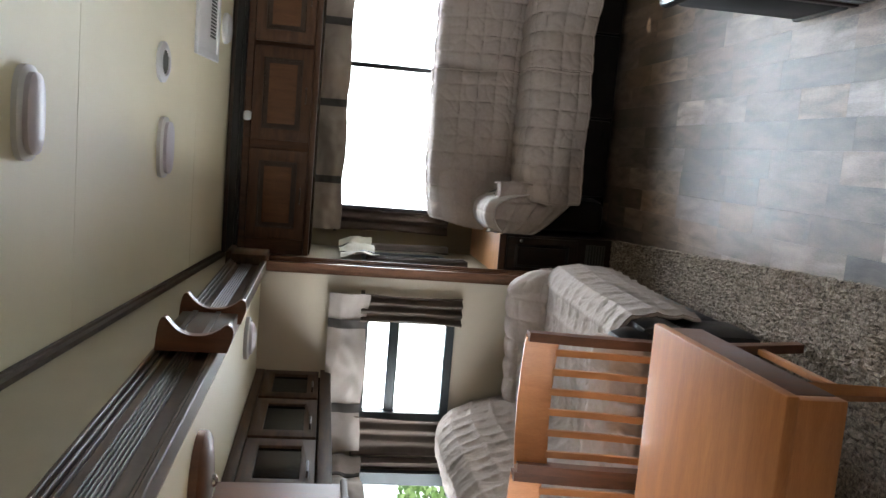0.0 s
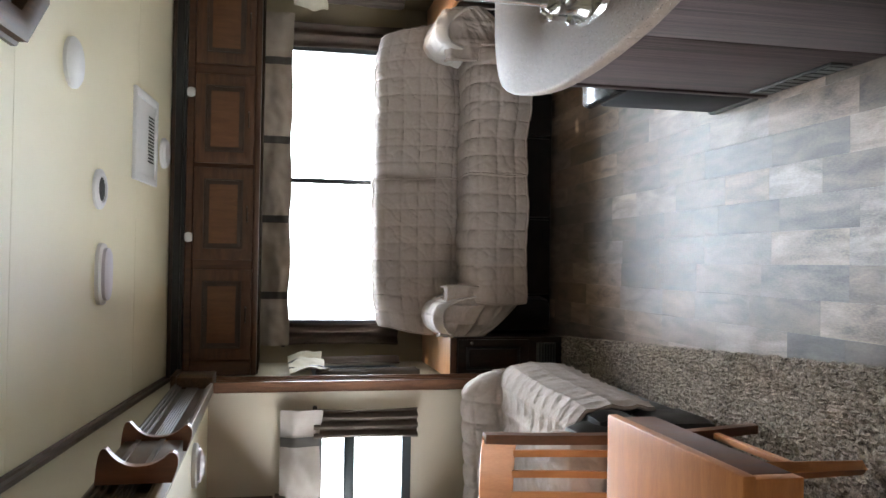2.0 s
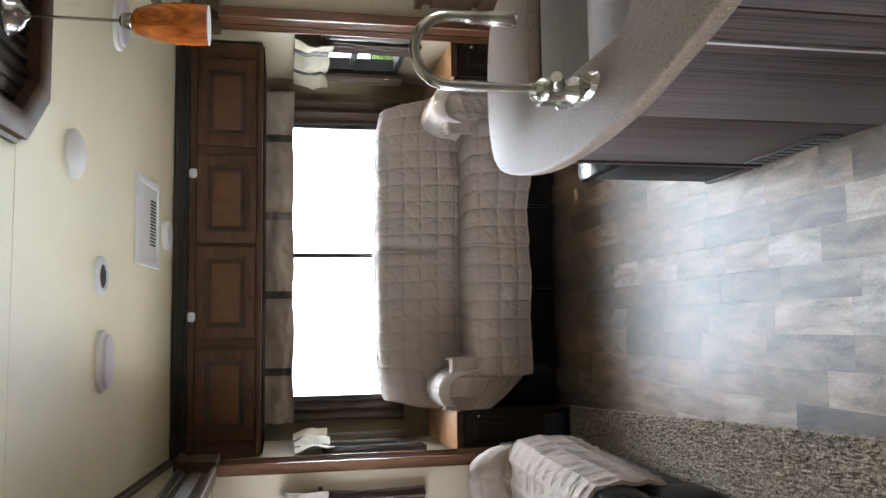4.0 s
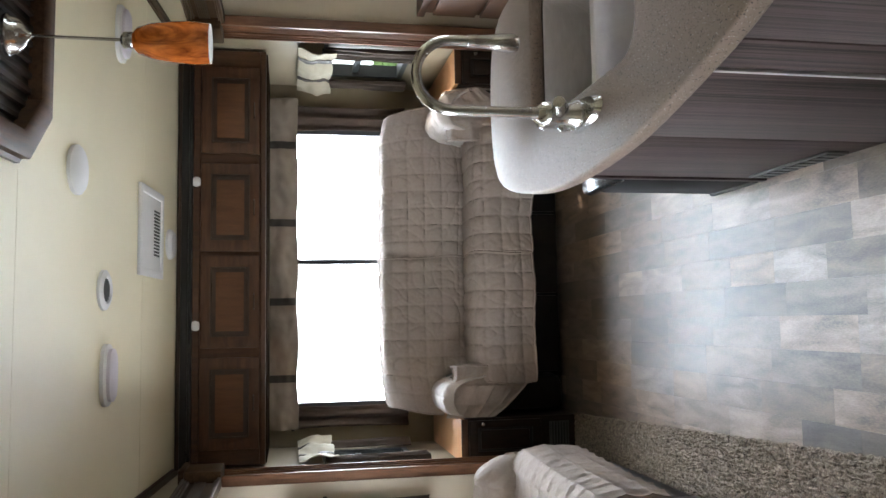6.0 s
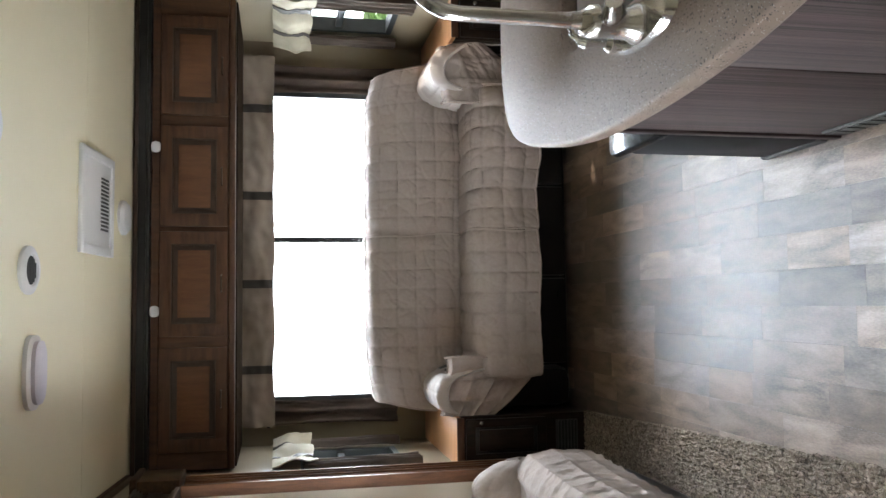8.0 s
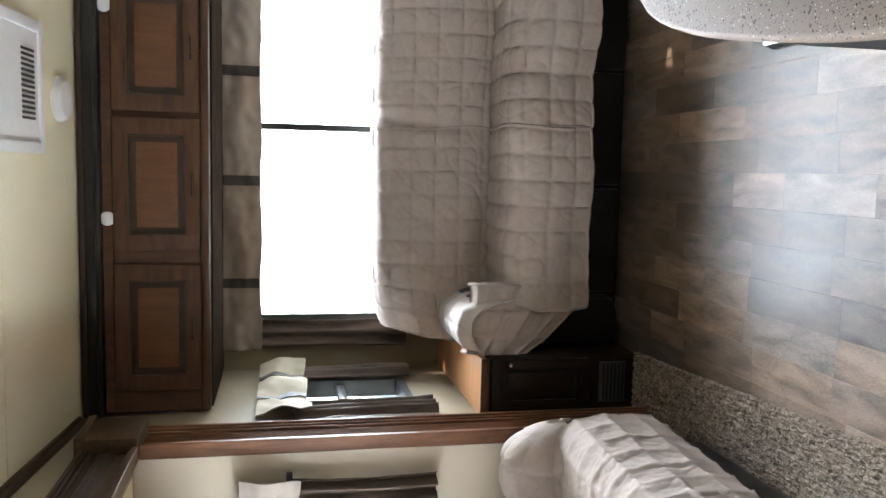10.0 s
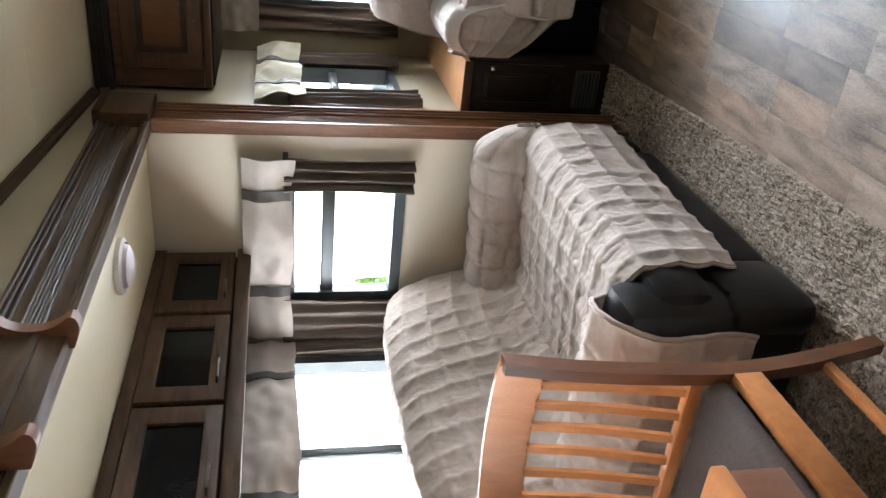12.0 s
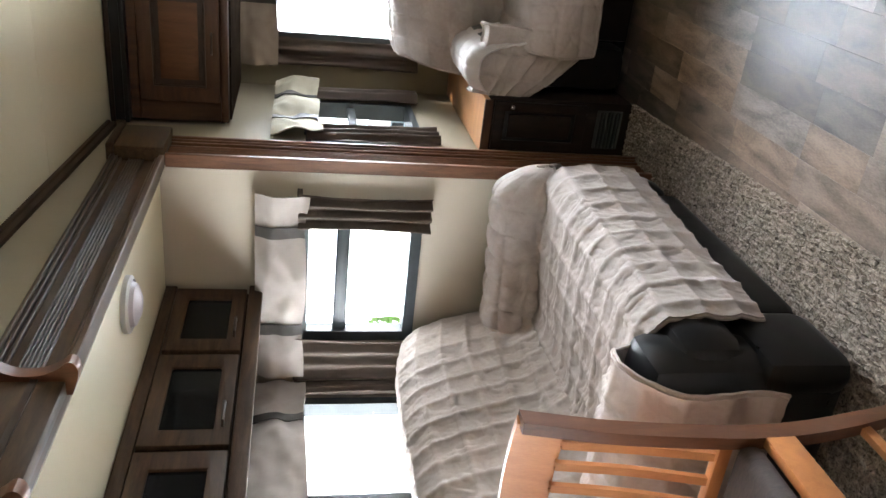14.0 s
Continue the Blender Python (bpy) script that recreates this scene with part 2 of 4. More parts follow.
def lathe(bm, profile, seg=28, at=(0, 0, 0)):
    rings = []
    for r, z in profile:
        rings.append([bm.verts.new((at[0] + r * math.cos(k * math.tau / seg), at[1] + r * math.sin(k * math.tau / seg), at[2] + z)) for k in range(seg)])
    for a, b in zip(rings, rings[1:]):
        for k in range(seg):
            bm.faces.new((a[k], a[(k + 1) % seg], b[(k + 1) % seg], b[k]))
    for ring, flip in ((rings[0], True), (rings[-1], False)):
        bm.faces.new(ring[::-1] if flip else ring)
    bmesh.ops.recalc_face_normals(bm, faces=bm.faces)
    return bm


def tube(bm, pts, r, seg=14):
    """A round bar along a line of points."""
    pts = [Vector(p) for p in pts]
    rings, ref = [], None
    for i, p in enumerate(pts):
        d = (pts[min(i + 1, len(pts) - 1)] - pts[max(i - 1, 0)]).normalized()
        if ref is None:
            ref = d.orthogonal().normalized()
        ref = (ref - d * ref.dot(d)).normalized()
        o = d.cross(ref)
        rr = r[i] if isinstance(r, (list, tuple)) else r
        rings.append([bm.verts.new(p + rr * (math.cos(k * math.tau / seg) * ref + math.sin(k * math.tau / seg) * o)) for k in range(seg)])
    for a, b in zip(rings, rings[1:]):
        for k in range(seg):
            bm.faces.new((a[k], a[(k + 1) % seg], b[(k + 1) % seg], b[k]))
    bm.faces.new(rings[0][::-1])
    bm.faces.new(rings[-1])
    bmesh.ops.recalc_face_normals(bm, faces=bm.faces)
    return bm


def mesh_of(name, bm, material, smooth=True, crease=38):
    me = bpy.data.meshes.new(name)
    bm.to_mesh(me)
    bm.free()
    me.materials.append(material)
    if smooth:
        me.shade_smooth()
        me.set_sharp_from_angle(angle=radians(crease))
    return me


def part(name, bm, material, parent, label="", smooth=True):
    ob = new(name, mesh_of(name, bm, material, smooth))
    ob.parent = parent
    if label:
        ob["label"] = label
    return ob


def thing(name, label, category, at=(0, 0, 0), group="", kind="", rz=0.0):
    ob = new(name)
    ob.empty_display_size = 0.05
    ob.matrix_world = pose(*at, 0, 0, rz)
    return tagged(ob, label, category, group, kind)


def solo(name, bm, material, label, category, group="", kind="", smooth=True):
    return tagged(new(name, mesh_of(name, bm, material, smooth)), label, category, group, kind)


def structure(name, bm, material, label="", category="", parent=None, smooth=True):
    ob = new(name, mesh_of(name, bm, material, smooth))
    ob.parent = parent
    return tagged(ob, label, category, "", "structure" if parent is None else "")


def slab(axis, pos, thick, u0, u1, v0, v1, holes=()):
    """A wall in the plane axis = pos..pos+thick, with rectangular openings through it. u runs along the wall, v is up."""
    us = sorted({u0, u1, *[h[0] for h in holes], *[h[1] for h in holes]})
    vs = sorted({v0, v1, *[h[2] for h in holes], *[h[3] for h in holes]})
    bm, made = bmesh.new(), {}

    def vert(d, u, v):
        key = (d, round(u, 5), round(v, 5))
        if key not in made:
            w = pos + thick * d
            made[key] = bm.verts.new((w, u, v) if axis == "x" else (u, w, v))
        return made[key]

    def solid(i, j):
        if not (0 <= i < len(us) - 1 and 0 <= j < len(vs) - 1):
            return False
        cu, cv = (us[i] + us[i + 1]) / 2, (vs[j] + vs[j + 1]) / 2
        return not any(h[0] < cu < h[1] and h[2] < cv < h[3] for h in holes)

    for i in range(len(us) - 1):
        for j in range(len(vs) - 1):
            if not solid(i, j):
                continue
            a, b, c, d = us[i], us[i + 1], vs[j], vs[j + 1]
            for s in (0, 1):
                bm.faces.new([vert(s, a, c), vert(s, b, c), vert(s, b, d), vert(s, a, d)])
            for ok, p, q in ((solid(i - 1, j), (a, c), (a, d)), (solid(i + 1, j), (b, c), (b, d)), (solid(i, j - 1), (a, c), (b, c)), (solid(i, j + 1), (a, d), (b, d))):
                if not ok:
                    bm.faces.new([vert(0, *p), vert(0, *q), vert(1, *q), vert(1, *p)])
    bmesh.ops.recalc_face_normals(bm, faces=bm.faces)
    return bm


def spline(pts, n):
    """Even points along a smooth open curve through pts."""
    P = [Vector(p) for p in pts]
    P = [P[0] * 2 - P[1]] + P + [P[-1] * 2 - P[-2]]
    out = []
    for i in range(1, len(P) - 2):
        for k in range(24):
            t = k / 24
            a, b, c, d = P[i - 1], P[i], P[i + 1], P[i + 2]
            out.append(0.5 * ((2 * b) + (c - a) * t + (2 * a - 5 * b + 4 * c - d) * t * t + (3 * b - a - 3 * c + d) * t ** 3))
    out.append(P[-2])
    L = [0.0]
    for a, b in zip(out, out[1:]):
        L.append(L[-1] + (b - a).length)
    res, j = [], 0
    for k in range(n + 1):
        s = L[-1] * k / n
        while j < len(L) - 2 and L[j + 1] < s:
            j += 1
        f = (s - L[j]) / max(1e-9, L[j + 1] - L[j])
        res.append(out[j].lerp(out[j + 1], f))
    return res, L[-1]


def softened(bm, r):
    bmesh.ops.dissolve_limit(bm, angle_limit=0.01, verts=bm.verts[:], edges=bm.edges[:])
    es = [e for e in bm.edges if len(e.link_faces) == 2 and e.calc_face_angle(0) > 1.0]
    bmesh.ops.bevel(bm, geom=es, offset=r, segments=2, affect="EDGES", profile=0.5)
    return bm


def ceil_z(y):
    """The ceiling falls gently towards the rear wall."""
    return 2.09 + 0.09 * (3.95 - y)


# ---- shell of the room ----
REAR, SIDE, SLIDE_END, SLIDE_OUT, SLIDE_TOP = 4.62, 1.11, 3.50, -2.06, 1.845
FRONT = -2.2

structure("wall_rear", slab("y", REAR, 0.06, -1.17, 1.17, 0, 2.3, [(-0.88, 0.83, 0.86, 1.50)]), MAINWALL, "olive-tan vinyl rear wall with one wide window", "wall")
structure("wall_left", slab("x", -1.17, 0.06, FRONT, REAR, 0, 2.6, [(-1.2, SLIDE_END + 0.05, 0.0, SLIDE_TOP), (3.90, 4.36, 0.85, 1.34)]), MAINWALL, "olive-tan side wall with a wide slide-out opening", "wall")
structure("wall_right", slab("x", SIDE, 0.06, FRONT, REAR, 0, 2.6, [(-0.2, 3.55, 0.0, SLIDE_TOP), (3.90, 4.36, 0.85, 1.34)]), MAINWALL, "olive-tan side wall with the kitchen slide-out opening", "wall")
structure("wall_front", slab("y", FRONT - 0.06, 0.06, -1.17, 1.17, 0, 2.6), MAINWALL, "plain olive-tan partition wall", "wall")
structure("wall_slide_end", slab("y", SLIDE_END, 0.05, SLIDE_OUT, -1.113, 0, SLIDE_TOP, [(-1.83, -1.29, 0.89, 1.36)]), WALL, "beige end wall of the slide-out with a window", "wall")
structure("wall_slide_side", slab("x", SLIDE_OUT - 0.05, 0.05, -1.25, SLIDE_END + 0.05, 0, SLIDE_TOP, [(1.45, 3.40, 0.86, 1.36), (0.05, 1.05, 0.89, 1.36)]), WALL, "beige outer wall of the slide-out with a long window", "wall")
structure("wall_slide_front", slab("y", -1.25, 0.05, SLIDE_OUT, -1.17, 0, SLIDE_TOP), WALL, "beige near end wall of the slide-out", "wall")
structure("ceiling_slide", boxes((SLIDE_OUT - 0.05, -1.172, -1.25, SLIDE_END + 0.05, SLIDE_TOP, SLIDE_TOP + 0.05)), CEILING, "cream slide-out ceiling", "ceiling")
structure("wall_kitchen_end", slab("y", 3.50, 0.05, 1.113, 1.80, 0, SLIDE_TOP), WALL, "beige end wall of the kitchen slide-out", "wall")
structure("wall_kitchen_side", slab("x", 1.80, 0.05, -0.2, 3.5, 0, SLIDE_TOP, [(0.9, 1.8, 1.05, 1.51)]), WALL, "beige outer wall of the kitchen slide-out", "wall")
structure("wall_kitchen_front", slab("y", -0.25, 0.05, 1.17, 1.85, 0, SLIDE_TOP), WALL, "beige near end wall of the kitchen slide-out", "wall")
structure("ceiling_kitchen", boxes((1.172, 1.85, -0.25, 3.55, SLIDE_TOP, SLIDE_TOP + 0.05)), CEILING, "cream kitchen slide-out ceiling", "ceiling")


def ceiling_mesh():
    bm = bmesh.new()
    ys = [FRONT, -0.6, 0.7, 2.0, 3.30, REAR]
    for a, b in zip(ys, ys[1:]):
        g = 0.0 if a == FRONT else 0.0015
        q = [bm.verts.new((x, y, ceil_z(y))) for x, y in ((-1.11, a + g), (1.11, a + g), (1.11, b - g), (-1.11, b - g))]
        f = bm.faces.new(q)
        up = bmesh.ops.extrude_face_region(bm, geom=[f])["geom"]
        bmesh.ops.translate(bm, verts=[v for v in up if isinstance(v, bmesh.types.BMVert)], vec=(0, 0, 0.08))
    bmesh.ops.recalc_face_normals(bm, faces=bm.faces)
    return bm


structure("ceiling", ceiling_mesh(), CEILING, "cream panelled ceiling with faint seams", "ceiling", smooth=False)
structure("roof", boxes((-1.3, 1.3, FRONT - 0.2, REAR + 0.1, 2.62, 2.68)), OUTER, "flat outer roof", "roof")

# outside: lawn, a pale neighbour far off, added glowing boards and pale ground
structure("ground", boxes((-400, 400, -400, 400, -0.95, -0.85)), GRASS, "green lawn outside the windows", "ground")
# Glowing boards added to whiten the windows and light the room through them.
structure("backdrop_rear", boxes((-10.1, 9.1, 12.0, 12.1, -0.85, 3.4)), OUTSIDE_GLOW, "glowing board standing in for the overexposed view behind the rear window", "backdrop")
structure("backdrop_left", boxes((-10.1, -10.0, -6, 11.99, -0.85, 3.4)), OUTSIDE_GLOW, "glowing board standing in for the overexposed view beyond the slide-out", "backdrop")
structure("backdrop_right", boxes((9.0, 9.1, -6, 11.99, -0.85, 3.4)), OUTSIDE_GLOW, "glowing board standing in for the overexposed view beyond the kitchen side", "backdrop")
# Pale ground added over the lawn so the windows read white.
structure("yard", boxes((-9.9, 8.9, 4.75, 11.9, -0.86, -0.80), (-9.9, -2.3, -6, 4.7, -0.86, -0.80)), GRAVEL, "pale gravel ground added outside so the windows read white", "ground")
hb = thing("neighbour_shed", "pale blue shed seen washed out through the window", "shed", (-2.85, 10.2, -0.80))
part("wall", boxes((-0.55, 0.42, -1, 1, 0, 1.15)), SIDING, hb)
rb = bmesh.new()
q = [rb.verts.new(p) for p in ((-0.6, -1.05, 1.15), (0.47, -1.05, 1.15), (0.47, 1.05, 1.15), (-0.6, 1.05, 1.15), (-0.6, 0, 1.3), (0.47, 0, 1.3))]
for f in ((0, 1, 5, 4), (2, 3, 4, 5), (0, 4, 3), (1, 2, 5), (3, 2, 1, 0)):
    rb.faces.new([q[k] for k in f])
part("roof", rb, GRAVEL, hb)
part("vent", boxes((-0.05, 0.14, -1.03, -1.001, 1.0, 1.13), bevel=0.01), FRAME, hb, "dark vent")


def shrub(at, r, h, seed):
    t = thing("shrub", "pale green leafy shrub standing in the bright yard", "shrub", at, "shrubs")
    rg = random.Random(seed)
    tk = bmesh.new()
    for k in range(5):
        a = k * 1.3
        cyl(tk, (0, 0, 0), (r * 0.5 * math.cos(a), r * 0.5 * math.sin(a), h * 0.7), 0.03, 0.01, 6)
    part("trunk", tk, GLAZE, t)
    bm = bmesh.new()
    for k in range(900):
        a, q, z = rg.random() * math.tau, rg.random() ** 0.4, rg.random()
        rr = r * q * (0.55 + 0.45 * math.sin(math.pi * (0.12 + 0.8 * z))) * (0.8 + 0.3 * noise.noise((math.cos(a) * 2, math.sin(a) * 2, z * 3 + seed)))
        c = Vector((rr * math.cos(a), rr * math.sin(a), h * (0.12 + 0.88 * z)))
        d = Vector((rg.uniform(-1, 1), rg.uniform(-1, 1), rg.uniform(-0.6, 1))).normalized()
        e = d.orthogonal().normalized() * 0.035
        d = d * 0.07
        bm.faces.new([bm.verts.new(c - d * 0.6), bm.verts.new(c + e), bm.verts.new(c + d), bm.verts.new(c - e)])
    part("crown", bm, LEAF, t)
    return t


for k, (sx, sy, sr, sh) in enumerate(((-3.6, 9.0, 0.25, 1.0), (-5.0, 9.3, 0.6, 1.2), (2.8, 9.0, 0.3, 1.3))):
    shrub((sx, sy, -0.80), sr, sh, k)


# ---- trim round the slide-out openings ----
def reeded(axis, pos, side, u0, u1, v0, v1, proud=0.05, upright=False):
    """A moulded board: a body with raised edge beads and thin reeds along its length."""
    bm = bmesh.new()

    def bar(a, b, d):
        lo, hi = (pos, pos + side * d) if side > 0 else (pos - d, pos)
        if upright:
            box(bm, lo, hi, v0 + a, v0 + b, u0, u1, 0.003, 1)
        else:
            box(bm, lo, hi, u0, u1, v0 + a, v0 + b, 0.003, 1)
    w = v1 - v0
    bar(0.0, w, proud * 0.5)
    bar(0.0, w * 0.10, proud)
    bar(w * 0.10, w * 0.17, proud * 0.78)
    bar(w * 0.80, w * 0.86, proud * 0.72)
    bar(w * 0.87, w * 0.92, proud * 0.86)
    bar(w * 0.93, w, proud)
    for k in range(6):
        c = w * (0.40 + 0.052 * k)
        bar(c - 0.0032, c + 0.0032, proud * 0.66)
    return bm


structure("trim_slide_header", reeded("x", -1.11, 1, -1.3, 3.47, 1.822, 1.995), TRIMWOOD, "dark walnut reeded header trim over the slide-out", "trim")
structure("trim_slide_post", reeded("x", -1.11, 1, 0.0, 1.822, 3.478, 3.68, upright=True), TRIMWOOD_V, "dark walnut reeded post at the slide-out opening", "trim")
structure("trim_slide_corner", boxes((-1.11, -1.035, 3.472, 3.705, 1.824, 2.0), (-1.11, -1.025, 3.464, 3.712, 1.985, 2.012), bevel=0.006), TRIMWOOD, "plain walnut corner block", "trim")
structure("trim_kitchen_header", reeded("x", 1.11, -1, -0.3, 3.47, 1.822, 1.995), TRIMWOOD, "dark walnut reeded header trim over the kitchen", "trim")
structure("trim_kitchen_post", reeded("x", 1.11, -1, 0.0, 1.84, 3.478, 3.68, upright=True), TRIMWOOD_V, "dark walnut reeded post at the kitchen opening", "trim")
structure("trim_kitchen_corner", boxes((1.04, 1.11, 3.49, 3.70, 1.842, 1.995), bevel=0.006), TRIMWOOD, "plain walnut corner block", "trim")


def crown(side):
    bm = bmesh.new()
    n = 2
    pts = [FRONT, 3.90]
    for (dx, dz, d2, h) in ((0.0, 0.034, 0.016, 0.034), (0.0, 0.020, 0.024, 0.012)):
        rings = []
        for y in pts:
            z = ceil_z(y)
            xw = side * 1.11
            rings.append([bm.verts.new((xw, y, z)), bm.verts.new((xw - side * d2, y, z)), bm.verts.new((xw - side * d2, y, z - h)), bm.verts.new((xw, y, z - dz))])
        a, b = rings
        for k in range(4):
            bm.faces.new((a[k], a[(k + 1) % 4], b[(k + 1) % 4], b[k]))
        bm.faces.new(a)
        bm.faces.new(b[::-1])
    bmesh.ops.recalc_face_normals(bm, faces=bm.faces)
    return bm


structure("crown_left", crown(-1), TRIMWOOD, "narrow walnut crown moulding", "trim")
structure("crown_right", crown(1), TRIMWOOD, "narrow walnut crown moulding", "trim")


# wooden clamp box on the header
def header_bracket():
    t = thing("valance_block", "reddish wooden bracket with curled lips clasping the header trim", "wood bracket", (-1.06, 1.95, 1.84))
    prof, _ = spline([(0.0, -0.040), (0.045, -0.054), (0.070, -0.050), (0.076, -0.036), (0.060, -0.016), (0.046, 0.015), (0.044, 0.055), (0.054, 0.085), (0.074, 0.108), (0.090, 0.122), (0.084, 0.134), (0.05, 0.142), (0.0, 0.146)], 44)
    for y in (-0.20, 0.15):
        bm = bmesh.new()
        f = bm.faces.new([bm.verts.new((p.x, y, p.y)) for p in prof])
        ex = bmesh.ops.extrude_face_region(bm, geom=[f])["geom"]
        bmesh.ops.translate(bm, verts=[v for v in ex if isinstance(v, bmesh.types.BMVert)], vec=(0, 0.03, 0))
        bmesh.ops.recalc_face_normals(bm, faces=bm.faces)
        part("end_lip", bm, OAKDARK, t)
    part("face_board", boxes((0.0, 0.034, -0.17, 0.15, -0.030, 0.135), bevel=0.004), TRIMWOOD, t)
    part("groove_strip", boxes((0.034, 0.038, -0.17, 0.15, 0.020, 0.034), (0.034, 0.038, -0.17, 0.15, 0.088, 0.102)), GLAZE, t)
    return t


header_bracket()


# ---- windows ----
def window_unit(name, label, axis, face, side, u0, u1, v0, v1, bars=(), hbars=(), depth=0.06, f=0.03):
    """A black frame with panes in an opening. side: +1 when the room lies on the smaller side of the axis."""
    w = tagged(new(name), label, "window", "", "structure")

    def bx(a, b, c, d, lo, hi, bev=0.004):
        bm = bmesh.new()
        p, q = sorted((face + side * lo, face + side * hi))
        box(bm, *((p, q, a, b) if axis == "x" else (a, b, p, q)), c, d, bev)
        return bm
    lo, hi = sorted((face - side * 0.012, face + side * depth))
    fr = slab(axis, lo, hi - lo, u0, u1, v0, v1, [(u0 + f, u1 - f, v0 + f, v1 - f)])
    part("window_frame", fr, FRAME, w)
    for b in bars:
        part("mullion", bx(b - f * 0.5, b + f * 0.5, v0 + f, v1 - f, 0.005, 0.03), FRAME, w)
    for h in hbars:
        part("rail", bx(u0 + f, u1 - f, h - f * 0.6, h + f * 0.6, 0.005, 0.03), FRAME, w)
    cuts = [u0 + f, *sorted(bars), u1 - f]
    for a, b in zip(cuts, cuts[1:]):
        pane = part("pane", bx(a, b, v0 + f, v1 - f, 0.034, 0.038, 0), PANE, w)
        pane.visible_shadow = False
    return w


window_unit("window_1", "wide rear window with a centre mullion", "y", REAR, 1, -0.88, 0.83, 0.86, 1.50, bars=(0.005,))
window_unit("window_2", "slide-out end window with a horizontal bar", "y", SLIDE_END, 1, -1.83, -1.29, 0.89, 1.36, hbars=(1.187,), depth=0.05, f=0.043)
window_unit("window_3", "long slide-out window with upright bars", "x", SLIDE_OUT, -1, 1.45, 3.40, 0.86, 1.36, bars=(2.85, 2.20), depth=0.05, f=0.043)
window_unit("window_4", "small side window with a horizontal bar", "x", -1.11, -1, 3.90, 4.36, 0.85, 1.34, hbars=(1.13,))
window_unit("window_5", "small side window with a horizontal bar", "x", 1.11, 1, 3.90, 4.36, 0.85, 1.34, hbars=(1.13,))


# Unseen windows, added as openings for the two fill lamps.
window_unit("window_6", "unseen window added in the slide-out to let in fill light", "x", SLIDE_OUT, -1, 0.05, 1.05, 0.89, 1.36, bars=(0.55,), depth=0.05)
window_unit("window_7", "unseen window added on the kitchen side to let in fill light", "x", 1.80, 1, 0.9, 1.8, 1.05, 1.51, bars=(1.35,), depth=0.05)


# ---- soft furnishings ----
def sheet(fn, nu, nv, thick=0.0):
    """A grid of fn(u, v) for u, v in 0..1, closed into a cloth of real thickness."""
    bm = bmesh.new()
    g = [[Vector(fn(i / nu, j / nv)) for j in range(nv + 1)] for i in range(nu + 1)]
    top = [[bm.verts.new(p) for p in row] for row in g]
    for i in range(nu):
        for j in range(nv):
            bm.faces.new((top[i][j], top[i + 1][j], top[i + 1][j + 1], top[i][j + 1]))
    if thick:
        bm.normal_update()
        low = [[bm.verts.new(v.co - v.normal * thick) for v in row] for row in top]
        for i in range(nu):
            for j in range(nv):
                bm.faces.new((low[i][j + 1], low[i + 1][j + 1], low[i + 1][j], low[i][j]))
        for i in range(nu):
            bm.faces.new((top[i][0], low[i][0], low[i + 1][0], top[i + 1][0]))
            bm.faces.new((top[i + 1][nv], low[i + 1][nv], low[i][nv], top[i][nv]))
        for j in range(nv):
            bm.faces.new((top[0][j + 1], low[0][j + 1], low[0][j], top[0][j]))
            bm.faces.new((top[nu][j], low[nu][j], low[nu][j + 1], top[nu][j + 1]))
    return bm


def drape(name, label, axis, face, side, u0, u1, z0, z1, folds=3, depth=0.035, material=DRAPE, seed=0.0, group="brown drapes"):
    """A gathered side curtain that hangs close to the wall."""
    def fn(u, v):
        z = z0 + (z1 - z0) * v
        pinch = 1 - 0.12 * math.sin(v * 3.1)
        s = (u0 + u1) / 2 + (u - 0.5) * (u1 - u0) * pinch
        d = 0.028 + depth * (0.5 + 0.5 * math.sin(u * folds * math.tau + seed)) * (0.7 + 0.3 * (1 - v)) + 0.006 * noise.noise((u * 7, v * 5, seed))
        return (face + side * d, s, z) if axis == "x" else (s, face + side * d, z)
    ob = thing(name, label, "curtain", group=group)
    part("panel", sheet(fn, 16 * folds, 16, 0.003), material, ob)
    rod = bmesh.new()
    e = 0.012
    box(rod, *((min(face + side * 0.004, face + side * 0.03), max(face + side * 0.004, face + side * 0.03), u0 - e, u1 + e) if axis == "x" else (u0 - e, u1 + e, min(face + side * 0.004, face + side * 0.03), max(face + side * 0.004, face + side * 0.03))), z1 - 0.015, z1 + 0.005, 0.003)
    part("rod", rod, STRAP, ob, "dark curtain rod")
    return ob


